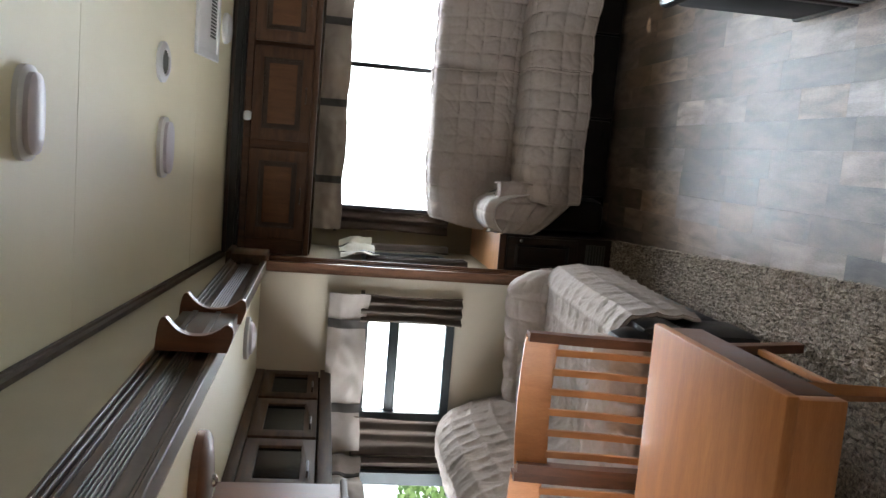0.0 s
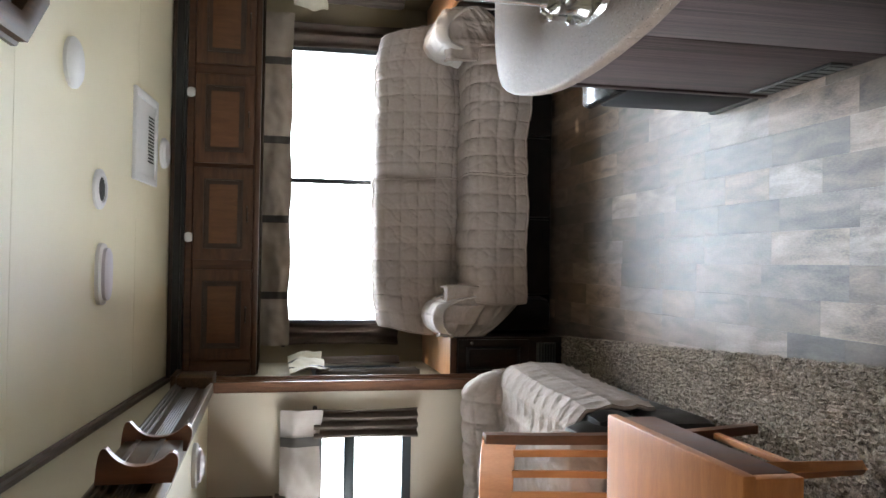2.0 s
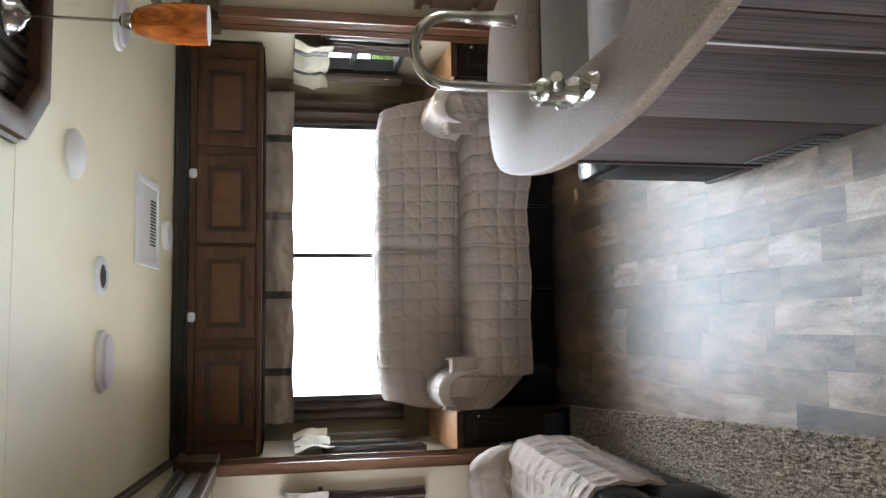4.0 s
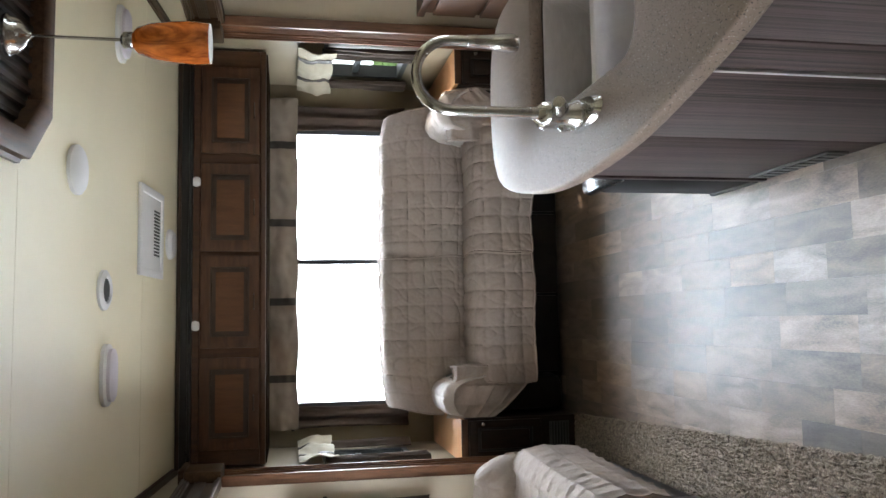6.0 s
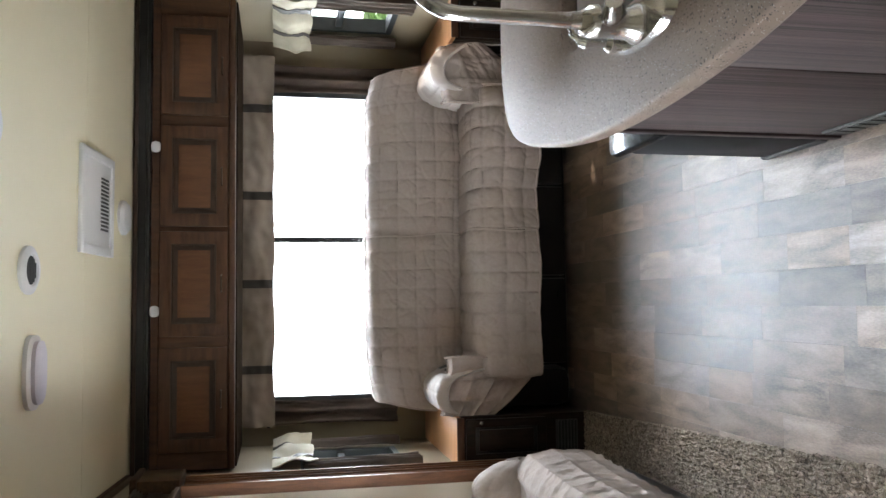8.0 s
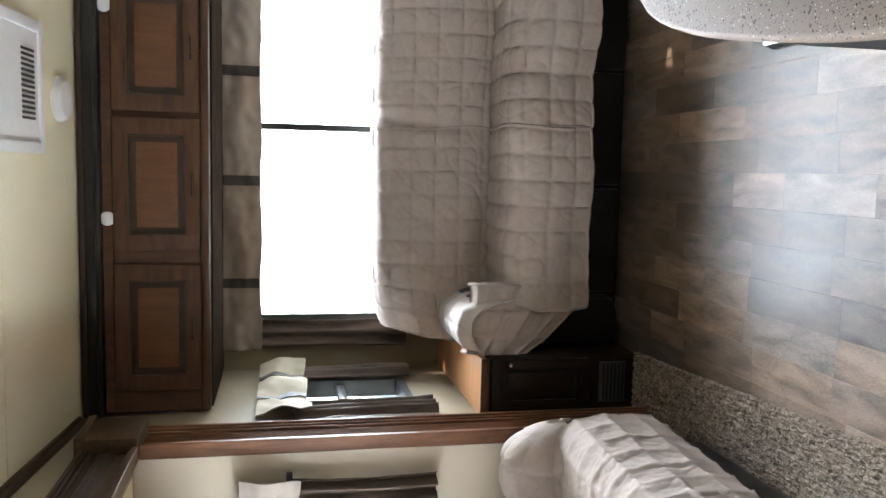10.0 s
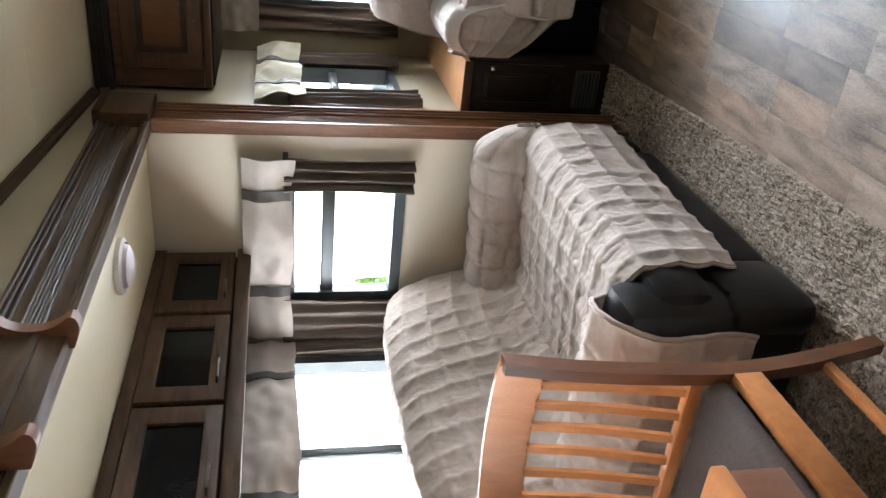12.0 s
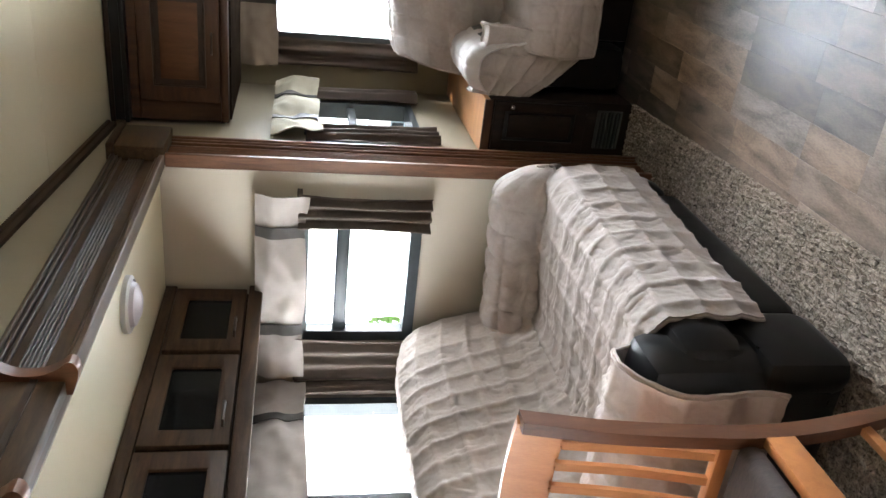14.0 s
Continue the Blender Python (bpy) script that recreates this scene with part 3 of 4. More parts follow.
def valance(name, label, axis, face, side, u0, u1, z0, z1, straps, material=TAUPE, bulge=0.05, seed=0.0, sag=0.012):
    """A soft roman valance gathered by dark straps."""
    def fn(u, v):
        s = u0 + (u1 - u0) * u
        near = min([abs(s - q) for q in straps] or [1])
        lift = 1 - math.exp(-(near / 0.09) ** 2)
        d = 0.02 + bulge * (0.35 + 0.65 * math.sin(min(1, 1.15 - v) * 2.2)) * (0.55 + 0.45 * lift)
        d += 0.018 * noise.noise((s * 5 + seed, v * 2.5, seed)) + 0.010 * noise.noise((s * 16, v * 5, seed + 4))
        z = z0 + (z1 - z0) * v - sag * lift * (1 - v) * (1 + 0.8 * noise.noise((s * 3, seed, 1)))
        return (face + side * d, s, z) if axis == "x" else (s, face + side * d, z)
    ob = thing(name, label, "valance")
    part("fabric", sheet(fn, max(24, int((u1 - u0) * 90)), 14, 0.004), material, ob)
    for q in straps:
        def fs(u, v, q=q):
            uu = (q - 0.022 + 0.044 * u - u0) / (u1 - u0)
            p = Vector(fn(uu, v))
            if axis == "x":
                p.x += side * 0.006
            else:
                p.y += side * 0.006
            return p
        part("strap", sheet(fs, 3, 14, 0.003), STRAP, ob, "charcoal strap")
    return ob


# rear window dressing
valance("rear_valance", "taupe fabric valance with charcoal straps above the rear window", "y", REAR, -1, -1.0, 1.01, 1.475, 1.655, (-0.70, -0.24, 0.24, 0.72), TAUPE)
drape("rear_drape", "brown drape gathered at the rear window's side", "y", REAR, -1, -1.0, -0.865, 0.80, 1.50, 2, seed=0.4)
drape("rear_drape", "brown drape gathered at the rear window's side", "y", REAR, -1, 0.81, 0.97, 0.80, 1.50, 2, seed=1.4)
# small side windows
for s, nm in ((-1, "side"), (1, "side")):
    valance("side_valance", "cream roman valance bunched above the small side window", "x", s * 1.11, -s, 3.74, 4.52, 1.285, 1.47, (3.96, 4.30), CREAM, 0.06, seed=2.0 * s)
    drape("side_drape", "brown drape beside the small window", "x", s * 1.11, -s, 3.76, 3.93, 0.80, 1.33, 3, seed=0.9 * s)
    drape("side_drape", "brown drape beside the small window", "x", s * 1.11, -s, 4.34, 4.46, 0.82, 1.33, 2, seed=2.3 * s)
# slide-out windows
valance("slide_end_valance", "valance with charcoal straps over the slide-out end window, coloured a backlit grey", "y", SLIDE_END, -1, -1.97, -1.19, 1.335, 1.515, (-1.34, -1.76), BACKLIT_GREY, 0.05, seed=5)
drape("slide_drape", "brown drape gathered beside the slide-out end window", "y", SLIDE_END, -1, -1.33, -1.19, 0.865, 1.36, 3, seed=0.2)
drape("slide_drape", "brown drape in the slide-out corner", "y", SLIDE_END, -1, -2.0, -1.80, 0.70, 1.36, 3, seed=1.1)
drape("slide_drape", "brown drape in the slide-out corner", "x", SLIDE_OUT, 1, 3.385, 3.465, 0.70, 1.36, 2, seed=2.1)
valance("slide_side_valance", "valance with charcoal straps under the glazed cabinets, coloured a backlit grey", "x", SLIDE_OUT, 1, 1.4, 3.44, 1.325, 1.515, (3.23, 2.59, 1.95), BACKLIT_GREY, 0.05, seed=8)


# ---- cabinets ----
def raised_door(parent, x0, x1, y, z0, z1, handle=True):
    """A raised-panel door facing -y."""
    d = part("door", softened(slab("y", y - 0.02, 0.02, x0, x1, z0, z1, [(x0 + 0.062, x1 - 0.062, z0 + 0.055, z1 - 0.055)]), 0.004), CHERRY, parent)
    a, b, c, e = x0 + 0.062, x1 - 0.062, z0 + 0.055, z1 - 0.055
    part("panel_groove", boxes((a, b, y - 0.008, y - 0.002, c, e)), GLAZE, d)
    bm = bmesh.new()
    g, h = 0.024, 0.056
    o = [bm.verts.new((x, y - 0.010, z)) for x, z in ((a + g, c + g), (b - g, c + g), (b - g, e - g), (a + g, e - g))]
    i = [bm.verts.new((x, y - 0.019, z)) for x, z in ((a + h, c + h * 0.8), (b - h, c + h * 0.8), (b - h, e - h * 0.8), (a + h, e - h * 0.8))]
    for k in range(4):
        bm.faces.new((o[k], o[(k + 1) % 4], i[(k + 1) % 4], i[k]))
    bm.faces.new(i)
    bm.faces.new(o[::-1])
    bmesh.ops.recalc_face_normals(bm, faces=bm.faces)
    part("raised_panel", bm, CHERRY_PANEL, d)
    bd = bmesh.new()
    for p, q, r, s in ((a - 0.004, b + 0.004, c - 0.004, c + 0.004), (a - 0.004, b + 0.004, e - 0.004, e + 0.004), (a - 0.004, a + 0.004, c, e), (b - 0.004, b + 0.004, c, e)):
        box(bd, p, q, y - 0.0215, y - 0.016, r, s, 0.0015, 1)
    part("bead", bd, GLAZE, d)
    if handle:
        hx = (x0 + x1) / 2
        bm = bmesh.new()
        tube(bm, [(hx - 0.04, y - 0.02, z0 + 0.028), (hx - 0.035, y - 0.036, z0 + 0.028), (hx + 0.035, y - 0.036, z0 + 0.028), (hx + 0.04, y - 0.02, z0 + 0.028)], 0.004, 8)
        part("handle", bm, GLAZE, d, "dark bronze pull")
    return d


rear_cab = thing("overhead_cabinet", "dark cherry overhead cabinets with four raised-panel doors", "cabinet", (0, 0, 0))
part("body", boxes((-1.092, 1.092, 3.962, 4.6, 1.64, 1.665), (-1.092, 1.092, 3.985, 4.6, 1.668, 2.0)), CHERRY, rear_cab)
ff = bmesh.new()
for a, b in ((-1.092, -1.0), (-0.55, -0.484), (-0.021, 0.019), (0.467, 0.536), (0.987, 1.092)):
    box(ff, a, b, 3.955, 3.985, 1.67, 1.975, 0.002, 1)
box(ff, -1.092, 1.092, 3.952, 3.985, 1.975, 2.012, 0.003, 1)
part("face_frame", ff, CHERRY_V, rear_cab)
part("bottom_rail", boxes((-1.092, 1.092, 3.945, 3.985, 1.64, 1.668), bevel=0.004), CHERRY, rear_cab)
# Panel added to keep the window-lit underside looking shaded.
part("bottom_panel", boxes((-1.09, 1.09, 3.988, 4.598, 1.632, 1.639)), SHADE_DARK, rear_cab, "panel added under the cabinet, its colour darkened for shade")
for a, b in ((-1.009, -0.542), (-0.492, -0.013), (0.011, 0.475), (0.528, 0.995)):
    raised_door(rear_cab, a, b, 3.955, 1.672, 1.972)
fascia = thing("fascia_panel", "black fascia strip above the overhead cabinets", "fascia")
part("board", boxes((-1.095, 1.095, 3.93, 3.985, 2.031, 2.088), bevel=0.003), BLACKTRIM, fascia)
part("lower_lip", boxes((-1.1, 1.1, 3.915, 3.985, 2.014, 2.03), bevel=0.004), BLACKTRIM, fascia)
part("upper_bead", boxes((-1.1, 1.1, 3.918, 3.929, 2.066, 2.084), bevel=0.003), GLAZE, fascia)
for x in (-0.376, 0.377):
    bm = bmesh.new()
    lathe(bm, [(0.026, 0.0), (0.026, 0.005), (0.02, 0.010), (0.0005, 0.011)], 20)
    ob = solo("puck_light", bm, PLASTIC, "small white puck light on the black fascia", "light", "puck lights")
    ob.matrix_world = pose(x, 3.952, 1.994, 90, 0, 0)

# glazed cabinets in the slide-out
gl = thing("glazed_cabinet", "dark wood overhead cabinets with smoked glass doors", "cabinet")
part("body", boxes((-2.05, -1.625, 2.10, 3.495, 1.53, 1.842)), SHADE_DARK, gl)
part("light_rail", boxes((-1.62, -1.585, 2.08, 3.495, 1.485, 1.535), bevel=0.004), SMOKEWOOD, gl)
part("top_rail", boxes((-1.62, -1.592, 2.10, 3.495, 1.80, 1.842), bevel=0.004), SMOKEWOOD, gl)
for y0, y1 in ((3.055, 3.47), (2.575, 3.03), (2.115, 2.55)):
    z0, z1 = 1.543, 1.797
    d = part("door", softened(slab("x", -1.61, 0.022, y0, y1, z0, z1, [(y0 + 0.07, y1 - 0.07, z0 + 0.05, z1 - 0.05)]), 0.004), SMOKEWOOD, gl)
    part("pane", boxes((-1.606, -1.600, y0 + 0.068, y1 - 0.068, z0 + 0.048, z1 - 0.048)), DARKGLASS, d, "smoked glass pane")
    bm = bmesh.new()
    hy = y0 + 0.13
    tube(bm, [(-1.588, hy - 0.05, z0 + 0.025), (-1.57, hy - 0.045, z0 + 0.025), (-1.566, hy, z0 + 0.025), (-1.57, hy + 0.045, z0 + 0.025), (-1.588, hy + 0.05, z0 + 0.025)], 0.005, 8)
    part("handle", bm, GLAZE, d, "dark bronze pull")
hutch = thing("hutch_cabinet", "honey-brown cabinet end beside the glazed cabinets", "cabinet")
part("body", boxes((-2.05, -1.55, 1.35, 2.065, 1.46, 1.842), bevel=0.006), OAKDARK, hutch)
part("bottom_lip", boxes((-2.05, -1.535, 1.345, 2.072, 1.44, 1.462), bevel=0.006), TRIMWOOD, hutch)


# side tables beside the rear sofa
def side_table(x0, x1, tag):
    t = thing("side_table", "dark cherry side cabinet with an amber wooden top"+ tag, "side table", ((x0 + x1) / 2, 4.2, 0))
    h = (x1 - x0) / 2
    part("top", boxes((-h, h, -0.42, 0.418, 0.615, 0.637), bevel=0.004), SHELF, t)
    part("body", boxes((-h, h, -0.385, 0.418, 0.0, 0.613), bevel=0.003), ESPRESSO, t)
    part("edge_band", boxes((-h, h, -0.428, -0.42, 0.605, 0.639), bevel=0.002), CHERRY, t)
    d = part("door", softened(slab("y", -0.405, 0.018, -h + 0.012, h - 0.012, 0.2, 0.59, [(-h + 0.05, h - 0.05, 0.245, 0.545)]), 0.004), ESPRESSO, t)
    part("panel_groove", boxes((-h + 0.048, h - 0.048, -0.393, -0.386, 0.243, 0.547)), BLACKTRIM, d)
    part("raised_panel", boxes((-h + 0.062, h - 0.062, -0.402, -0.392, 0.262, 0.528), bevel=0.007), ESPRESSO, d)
    bm = bmesh.new()
    bmesh.ops.create_uvsphere(bm, u_segments=12, v_segments=8, radius=0.011, matrix=Matrix.Translation((h - 0.03, -0.417, 0.52)))
    part("knob", bm, CHROME, d, "small nickel knob")
    vg = part("vent", boxes((-h + 0.03, h - 0.03, -0.392, -0.386, 0.04, 0.15), bevel=0.002), GRILLE, t, "black floor-level vent grille")
    for k in range(6):
        part("slat", boxes((-h + 0.035, h - 0.035, -0.396, -0.392, 0.05 + k * 0.016, 0.058 + k * 0.016)), BLACKTRIM, vg)
    return t


side_table(-1.108, -0.885, "")
side_table(0.905, 1.108, "")


# ---- quilted throws ----
def quilt(profile, place, length, pitch=0.1, puff=0.011, wrinkle=0.008, seed=0.0, density=165, edge=0.02, ripple=0.0, plump=0.26, pucker=1.0):
    """Quilted cloth: a profile of (a, b) swept along a length; place(s, a, b) puts it in the room."""
    nv = None
    pr, total = spline([(p[0], p[1], 0) for p in profile], int(density * sum(math.dist(a, b) for a, b in zip(profile, profile[1:]))))
    nv, nu = len(pr) - 1, int(density * length)

    def fn(u, v):
        j = min(nv, round(v * nv))
        p = pr[j]
        q = pr[min(nv, j + 1)] - pr[max(0, j - 1)]
        nrm = Vector((-q.y, q.x, 0)).normalized()
        s, t = u * length, v * total
        wob = 0.010 * noise.noise((s * 1.6, t * 1.6, seed)) + 0.0015 * noise.noise((s * 7, t * 7, seed))
        cs, ct = abs(math.sin(math.pi * (s + wob) / pitch)), abs(math.sin(math.pi * (t + wob + 0.03) / pitch))
        h = 1.5 * puff * (cs * ct) ** plump
        tight = noise.noise((s * 2.3 + 5, t * 2.3, seed + 11))
        pull_s, pull_t = max(0, 1 - 1.5 * cs), max(0, 1 - 1.5 * ct)
        h += pucker * (0.0024 + 0.0016 * tight) * (pull_t * noise.noise((s * 52, t * 12, seed)) + pull_s * noise.noise((s * 12, t * 52, seed + 2)))
        h += wrinkle * (noise.noise((s * 3.2, t * 3.2, seed + 3)) + 0.3 * noise.noise((s * 11, t * 9, seed + 5)))
        for k, (fs, ft) in enumerate(((7.0, 3.0), (4.0, -8.0), (13.0, 6.0))):
            ridge = abs(noise.noise((s * fs + t * ft + seed, t * fs - s * ft, seed * 1.7 + k)))
            h -= (0.30 if k < 2 else 0.15) * wrinkle * max(0, 0.09 - ridge) / 0.09
        if ripple:
            fold = noise.noise((s * 34 + 3 * noise.noise((s * 5, t * 5, seed)), t * 9, seed + 4)) + 0.6 * noise.noise((s * 26 + t * 26, (t - s) * 8, seed + 8))
            h += ripple * (1 - abs(fold)) ** 2 * (0.7 + 0.7 * noise.noise((s * 4, t * 5, seed + 9)))
        ed = edge * noise.noise((s * 4, seed, 2.0)) * ((1 - v) ** 6 + v ** 6)
        es = edge * noise.noise((t * 4, seed, 7.0)) * ((1 - u) ** 6 + u ** 6)
        c = p + nrm * h
        return place(s + es, c.x, c.y + ed)
    return sheet(fn, nu, nv, 0.01), [fn(0, 0)] + [fn(k / nu, 0) for k in range(1, nu)] + [fn(1, k / nv) for k in range(nv)] + [fn(1 - k / nu, 1) for k in range(nu)] + [fn(0, 1 - k / nv) for k in range(nv)]


def throw(name, made, material, label, group):
    cloth, rim = made
    ob = tagged(new(name, mesh_of(name, cloth, material, True, 85)), label, "throw", group)
    bm = bmesh.new()
    tube(bm, rim[::2] + [rim[0]], 0.0055, 6)
    part("edge_binding", bm, material, ob, "stitched edge binding")
    return ob


# ---- rear sofa ----
sofa = thing("recliner_sofa", "black leather sofa covered by quilted taupe throws below the rear window", "sofa", (0, 4.2, 0))
part("base", boxes((-0.86, 0.88, -0.235, 0.37, 0.015, 0.26), bevel=0.03), LEATHER, sofa)
for a, b in ((-0.66, -0.235), (-0.225, 0.225), (0.235, 0.68)):
    part("footrest_panel", boxes((a, b, -0.255, -0.225, 0.03, 0.40), bevel=0.018), LEATHER, sofa)
part("seat_cushion", boxes((-0.66, 0.68, -0.33, 0.12, 0.26, 0.455), bevel=0.06), LEATHER, sofa)
bk = bmesh.new()
box(bk, -0.70, 0.70, 0.125, 0.30, 0.30, 0.90, 0.05)
part("backrest", bk, LEATHER, sofa)
for x0, x1 in ((-0.875, -0.665), (0.685, 0.895)):
    part("arm", boxes((x0, x1, -0.30, 0.32, 0.02, 0.66), bevel=0.07), LEATHER, sofa)

SEATCOVER = [(-0.375, 0.215), (-0.392, 0.33), (-0.385, 0.43), (-0.335, 0.495), (-0.22, 0.518), (-0.08, 0.515), (0.03, 0.50), (0.10, 0.47)]
BACKCOVER = [(0.035, 0.485), (0.004, 0.56), (0.002, 0.68), (0.03, 0.80), (0.08, 0.905), (0.155, 0.972), (0.235, 0.975), (0.305, 0.92), (0.325, 0.80)]


def seat_place(x0):
    return lambda s, a, b: (x0 + s, 4.2 + a + 0.012 * math.sin((x0 + s) * 9), b - 0.02 * max(0, abs(x0 + s) - 0.5))


def back_place(x0):
    def place(s, a, b):
        x = x0 + s
        end = max(0, (abs(x) - 0.58) / 0.30)
        pinch = math.exp(-((x - 0.02 - 0.10 * (b - 0.8)) / 0.035) ** 2) * max(0, min(1, (b - 0.55) / 0.2))
        low = max(0, min(1, (0.95 - b) / 0.25))
        return (x * (1 + 0.05 * end * low), 4.2 + a + 0.035 * pinch + 0.05 * end ** 2 - 0.012 * math.sin(abs(x) * 4.2), b - 0.012 * pinch - 0.055 * end ** 2)
    return place


for x0, x1, sd in ((-0.70, -0.003, 1.0), (-0.003, 0.70, 6.0)):
    throw("seat_throw", quilt(SEATCOVER, seat_place(x0), x1 - x0, 0.098, seed=sd, wrinkle=0.009), QUILT, "quilted taupe throw over the rear sofa's seat", "sofa throws")
for x0, x1, sd in ((-0.87, -0.003, 31.0), (-0.003, 0.87, 36.0)):
    throw("back_throw", quilt(BACKCOVER, back_place(x0), x1 - x0, 0.098, seed=sd, wrinkle=0.011), QUILT, "quilted taupe throw over the rear sofa's backrest", "sofa throws")
ARM = [(0.02, 0.50), (0.035, 0.60), (0.065, 0.675), (0.12, 0.71), (0.18, 0.70), (0.23, 0.655), (0.25, 0.56), (0.255, 0.46), (0.262, 0.36)]
for s, sd in ((-1, 3.0), (1, 9.0)):
    throw("arm_throw", quilt([(p[0], p[1]) for p in ARM], lambda d, a, b, s=s: (s * (0.645 + a), 3.845 + d, b - 0.16 * max(0, (0.05 - d) / 0.05) ** 2 * 0.3), 0.42, 0.1, seed=sd, puff=0.007, wrinkle=0.006, edge=0.02), SUNLIT_LINING, "quilted throw lining turned over the sofa arm, paled for the sun on it", "sofa throws")
    fl = [(0.045, 0.668), (-0.015, 0.655), (-0.046, 0.60), (-0.058, 0.5), (-0.06, 0.40), (-0.055, 0.30)]
    throw("arm_front_throw", quilt(fl, lambda d, a, b, s=s: (s * (0.62 + d), 3.89 + a, 0.72 - (0.72 - b) * (1.19 - 0.55 * max(0, d / 0.27) ** 1.5)), 0.27, 0.1, seed=sd + 2, wrinkle=0.012, edge=0.03), QUILT, "corner of the quilted throw hanging down the sofa arm's front", "sofa throws")

# ---- slide-out sofa ----
love = thing("recliner_loveseat", "black leather recliner loveseat under quilted taupe throws in the slide-out", "loveseat", (-1.5, 2.8, 0))
part("base", boxes((-0.45, 0.41, -0.57, 0.64, 0.015, 0.25), bevel=0.03), LEATHER, love)
part("footrest_panel", boxes((0.38, 0.47, -0.40, 0.42, 0.03, 0.40), bevel=0.035), LEATHER, love)
part("seat_cushion", boxes((-0.10, 0.48, -0.47, 0.43, 0.25, 0.46), bevel=0.06), LEATHER, love)
part("backrest", boxes((-0.46, -0.245, -0.58, 0.60, 0.25, 0.90), bevel=0.08), LEATHER, love)
for y0, y1 in ((-0.66, -0.44), (0.435, 0.66)):
    part("arm", boxes((-0.30, 0.46, y0, y1, 0.02, 0.56), bevel=0.07), LEATHER, love)
part("arm_pad", boxes((0.34, 0.495, -0.615, -0.415, 0.285, 0.475), bevel=0.062), LEATHER, love, "rounded black leather arm front")
part("arm_front_panel", boxes((0.37, 0.485, -0.67, -0.40, 0.03, 0.275), bevel=0.05), LEATHER, love)
SEAT = [(0.535, 0.19), (0.54, 0.30), (0.535, 0.42), (0.49, 0.495), (0.36, 0.515), (0.18, 0.505), (0.0, 0.485), (-0.10, 0.50)]
throw("quilted_throw", quilt(SEAT, lambda s, a, b: (-1.5 + a - 0.03 * (s / 0.95), 3.27 - s, b), 0.95, 0.10, puff=0.0095, seed=12, ripple=0.0045, wrinkle=0.006, density=200, plump=0.34, pucker=1.5), QUILT, "rumpled quilted taupe throw over the loveseat's seat", "loveseat throws")
BACK = [(-0.06, 0.49), (-0.12, 0.56), (-0.16, 0.68), (-0.20, 0.82), (-0.26, 0.94), (-0.35, 0.985), (-0.44, 0.95), (-0.48, 0.82)]
throw("back_throw", quilt(BACK, lambda s, a, b: (-1.5 + a, 3.44 - s, b - 0.05 * abs((s - 0.62) / 0.62) ** 4), 1.24, 0.10, puff=0.0105, seed=15, wrinkle=0.006, density=200, plump=0.34, pucker=1.5, ripple=0.0028), QUILT, "quilted taupe throw over the loveseat's back", "loveseat throws")
FARARM = [(-0.02, 0.44), (-0.015, 0.55), (0.02, 0.615), (0.09, 0.64), (0.16, 0.62), (0.21, 0.56), (0.225, 0.45), (0.228, 0.33)]


def far_arm_place(s, a, b):
    """Closes round the arm's front end."""
    k = math.sqrt(max(0.004, 1 - max(0.0, min(1.0, (s - 0.50) / 0.14)) ** 2))
    return (-1.64 + s, 3.245 + 0.105 + (a - 0.105) * k, 0.43 + (b - 0.43) * k + 0.03 * (s / 0.64))


throw("arm_throw", quilt(FARARM, far_arm_place, 0.64, 0.10, puff=0.0115, seed=18, wrinkle=0.009, density=200, plump=0.36, pucker=1.5, ripple=0.0028, edge=0.05), QUILT, "quilted taupe throw over the loveseat's far arm", "loveseat throws")
NEARARM = [(0.30, 0.44), (0.275, 0.53), (0.23, 0.60), (0.15, 0.625), (0.07, 0.61), (0.02, 0.55), (0.0, 0.44), (-0.01, 0.33), (-0.015, 0.27)]
throw("arm_throw", quilt(NEARARM, lambda s, a, b: (-1.66 + s, 2.06 + a, b + 0.0 * s), 0.60, 0.10, puff=0.0115, seed=21, wrinkle=0.009, density=200, plump=0.36, pucker=1.5, ripple=0.0028, edge=0.05), QUILT, "quilted taupe throw slipping off the loveseat's near arm", "loveseat throws")


# ---- dining set ----
table = thing("dining_table", "honey maple dining table with a deep apron on the carpet", "table", (-1.42, 1.16, 0))
part("tabletop", boxes((-0.60, 0.565, -0.295, 0.295, 0.722, 0.75), bevel=0.006), OAK, table)
# Aisle-side apron darker than the others: its shaded face is put into the colour.
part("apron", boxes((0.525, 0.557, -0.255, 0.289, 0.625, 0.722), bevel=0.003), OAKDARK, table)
part("apron", boxes((-0.58, 0.557, -0.289, -0.257, 0.625, 0.722), bevel=0.003), OAK, table)
part("apron", boxes((-0.58, 0.525, 0.255, 0.289, 0.625, 0.722), bevel=0.003), OAK, table)
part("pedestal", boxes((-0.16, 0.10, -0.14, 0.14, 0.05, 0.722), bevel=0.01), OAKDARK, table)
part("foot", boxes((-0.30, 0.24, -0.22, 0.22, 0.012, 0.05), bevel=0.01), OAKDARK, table)


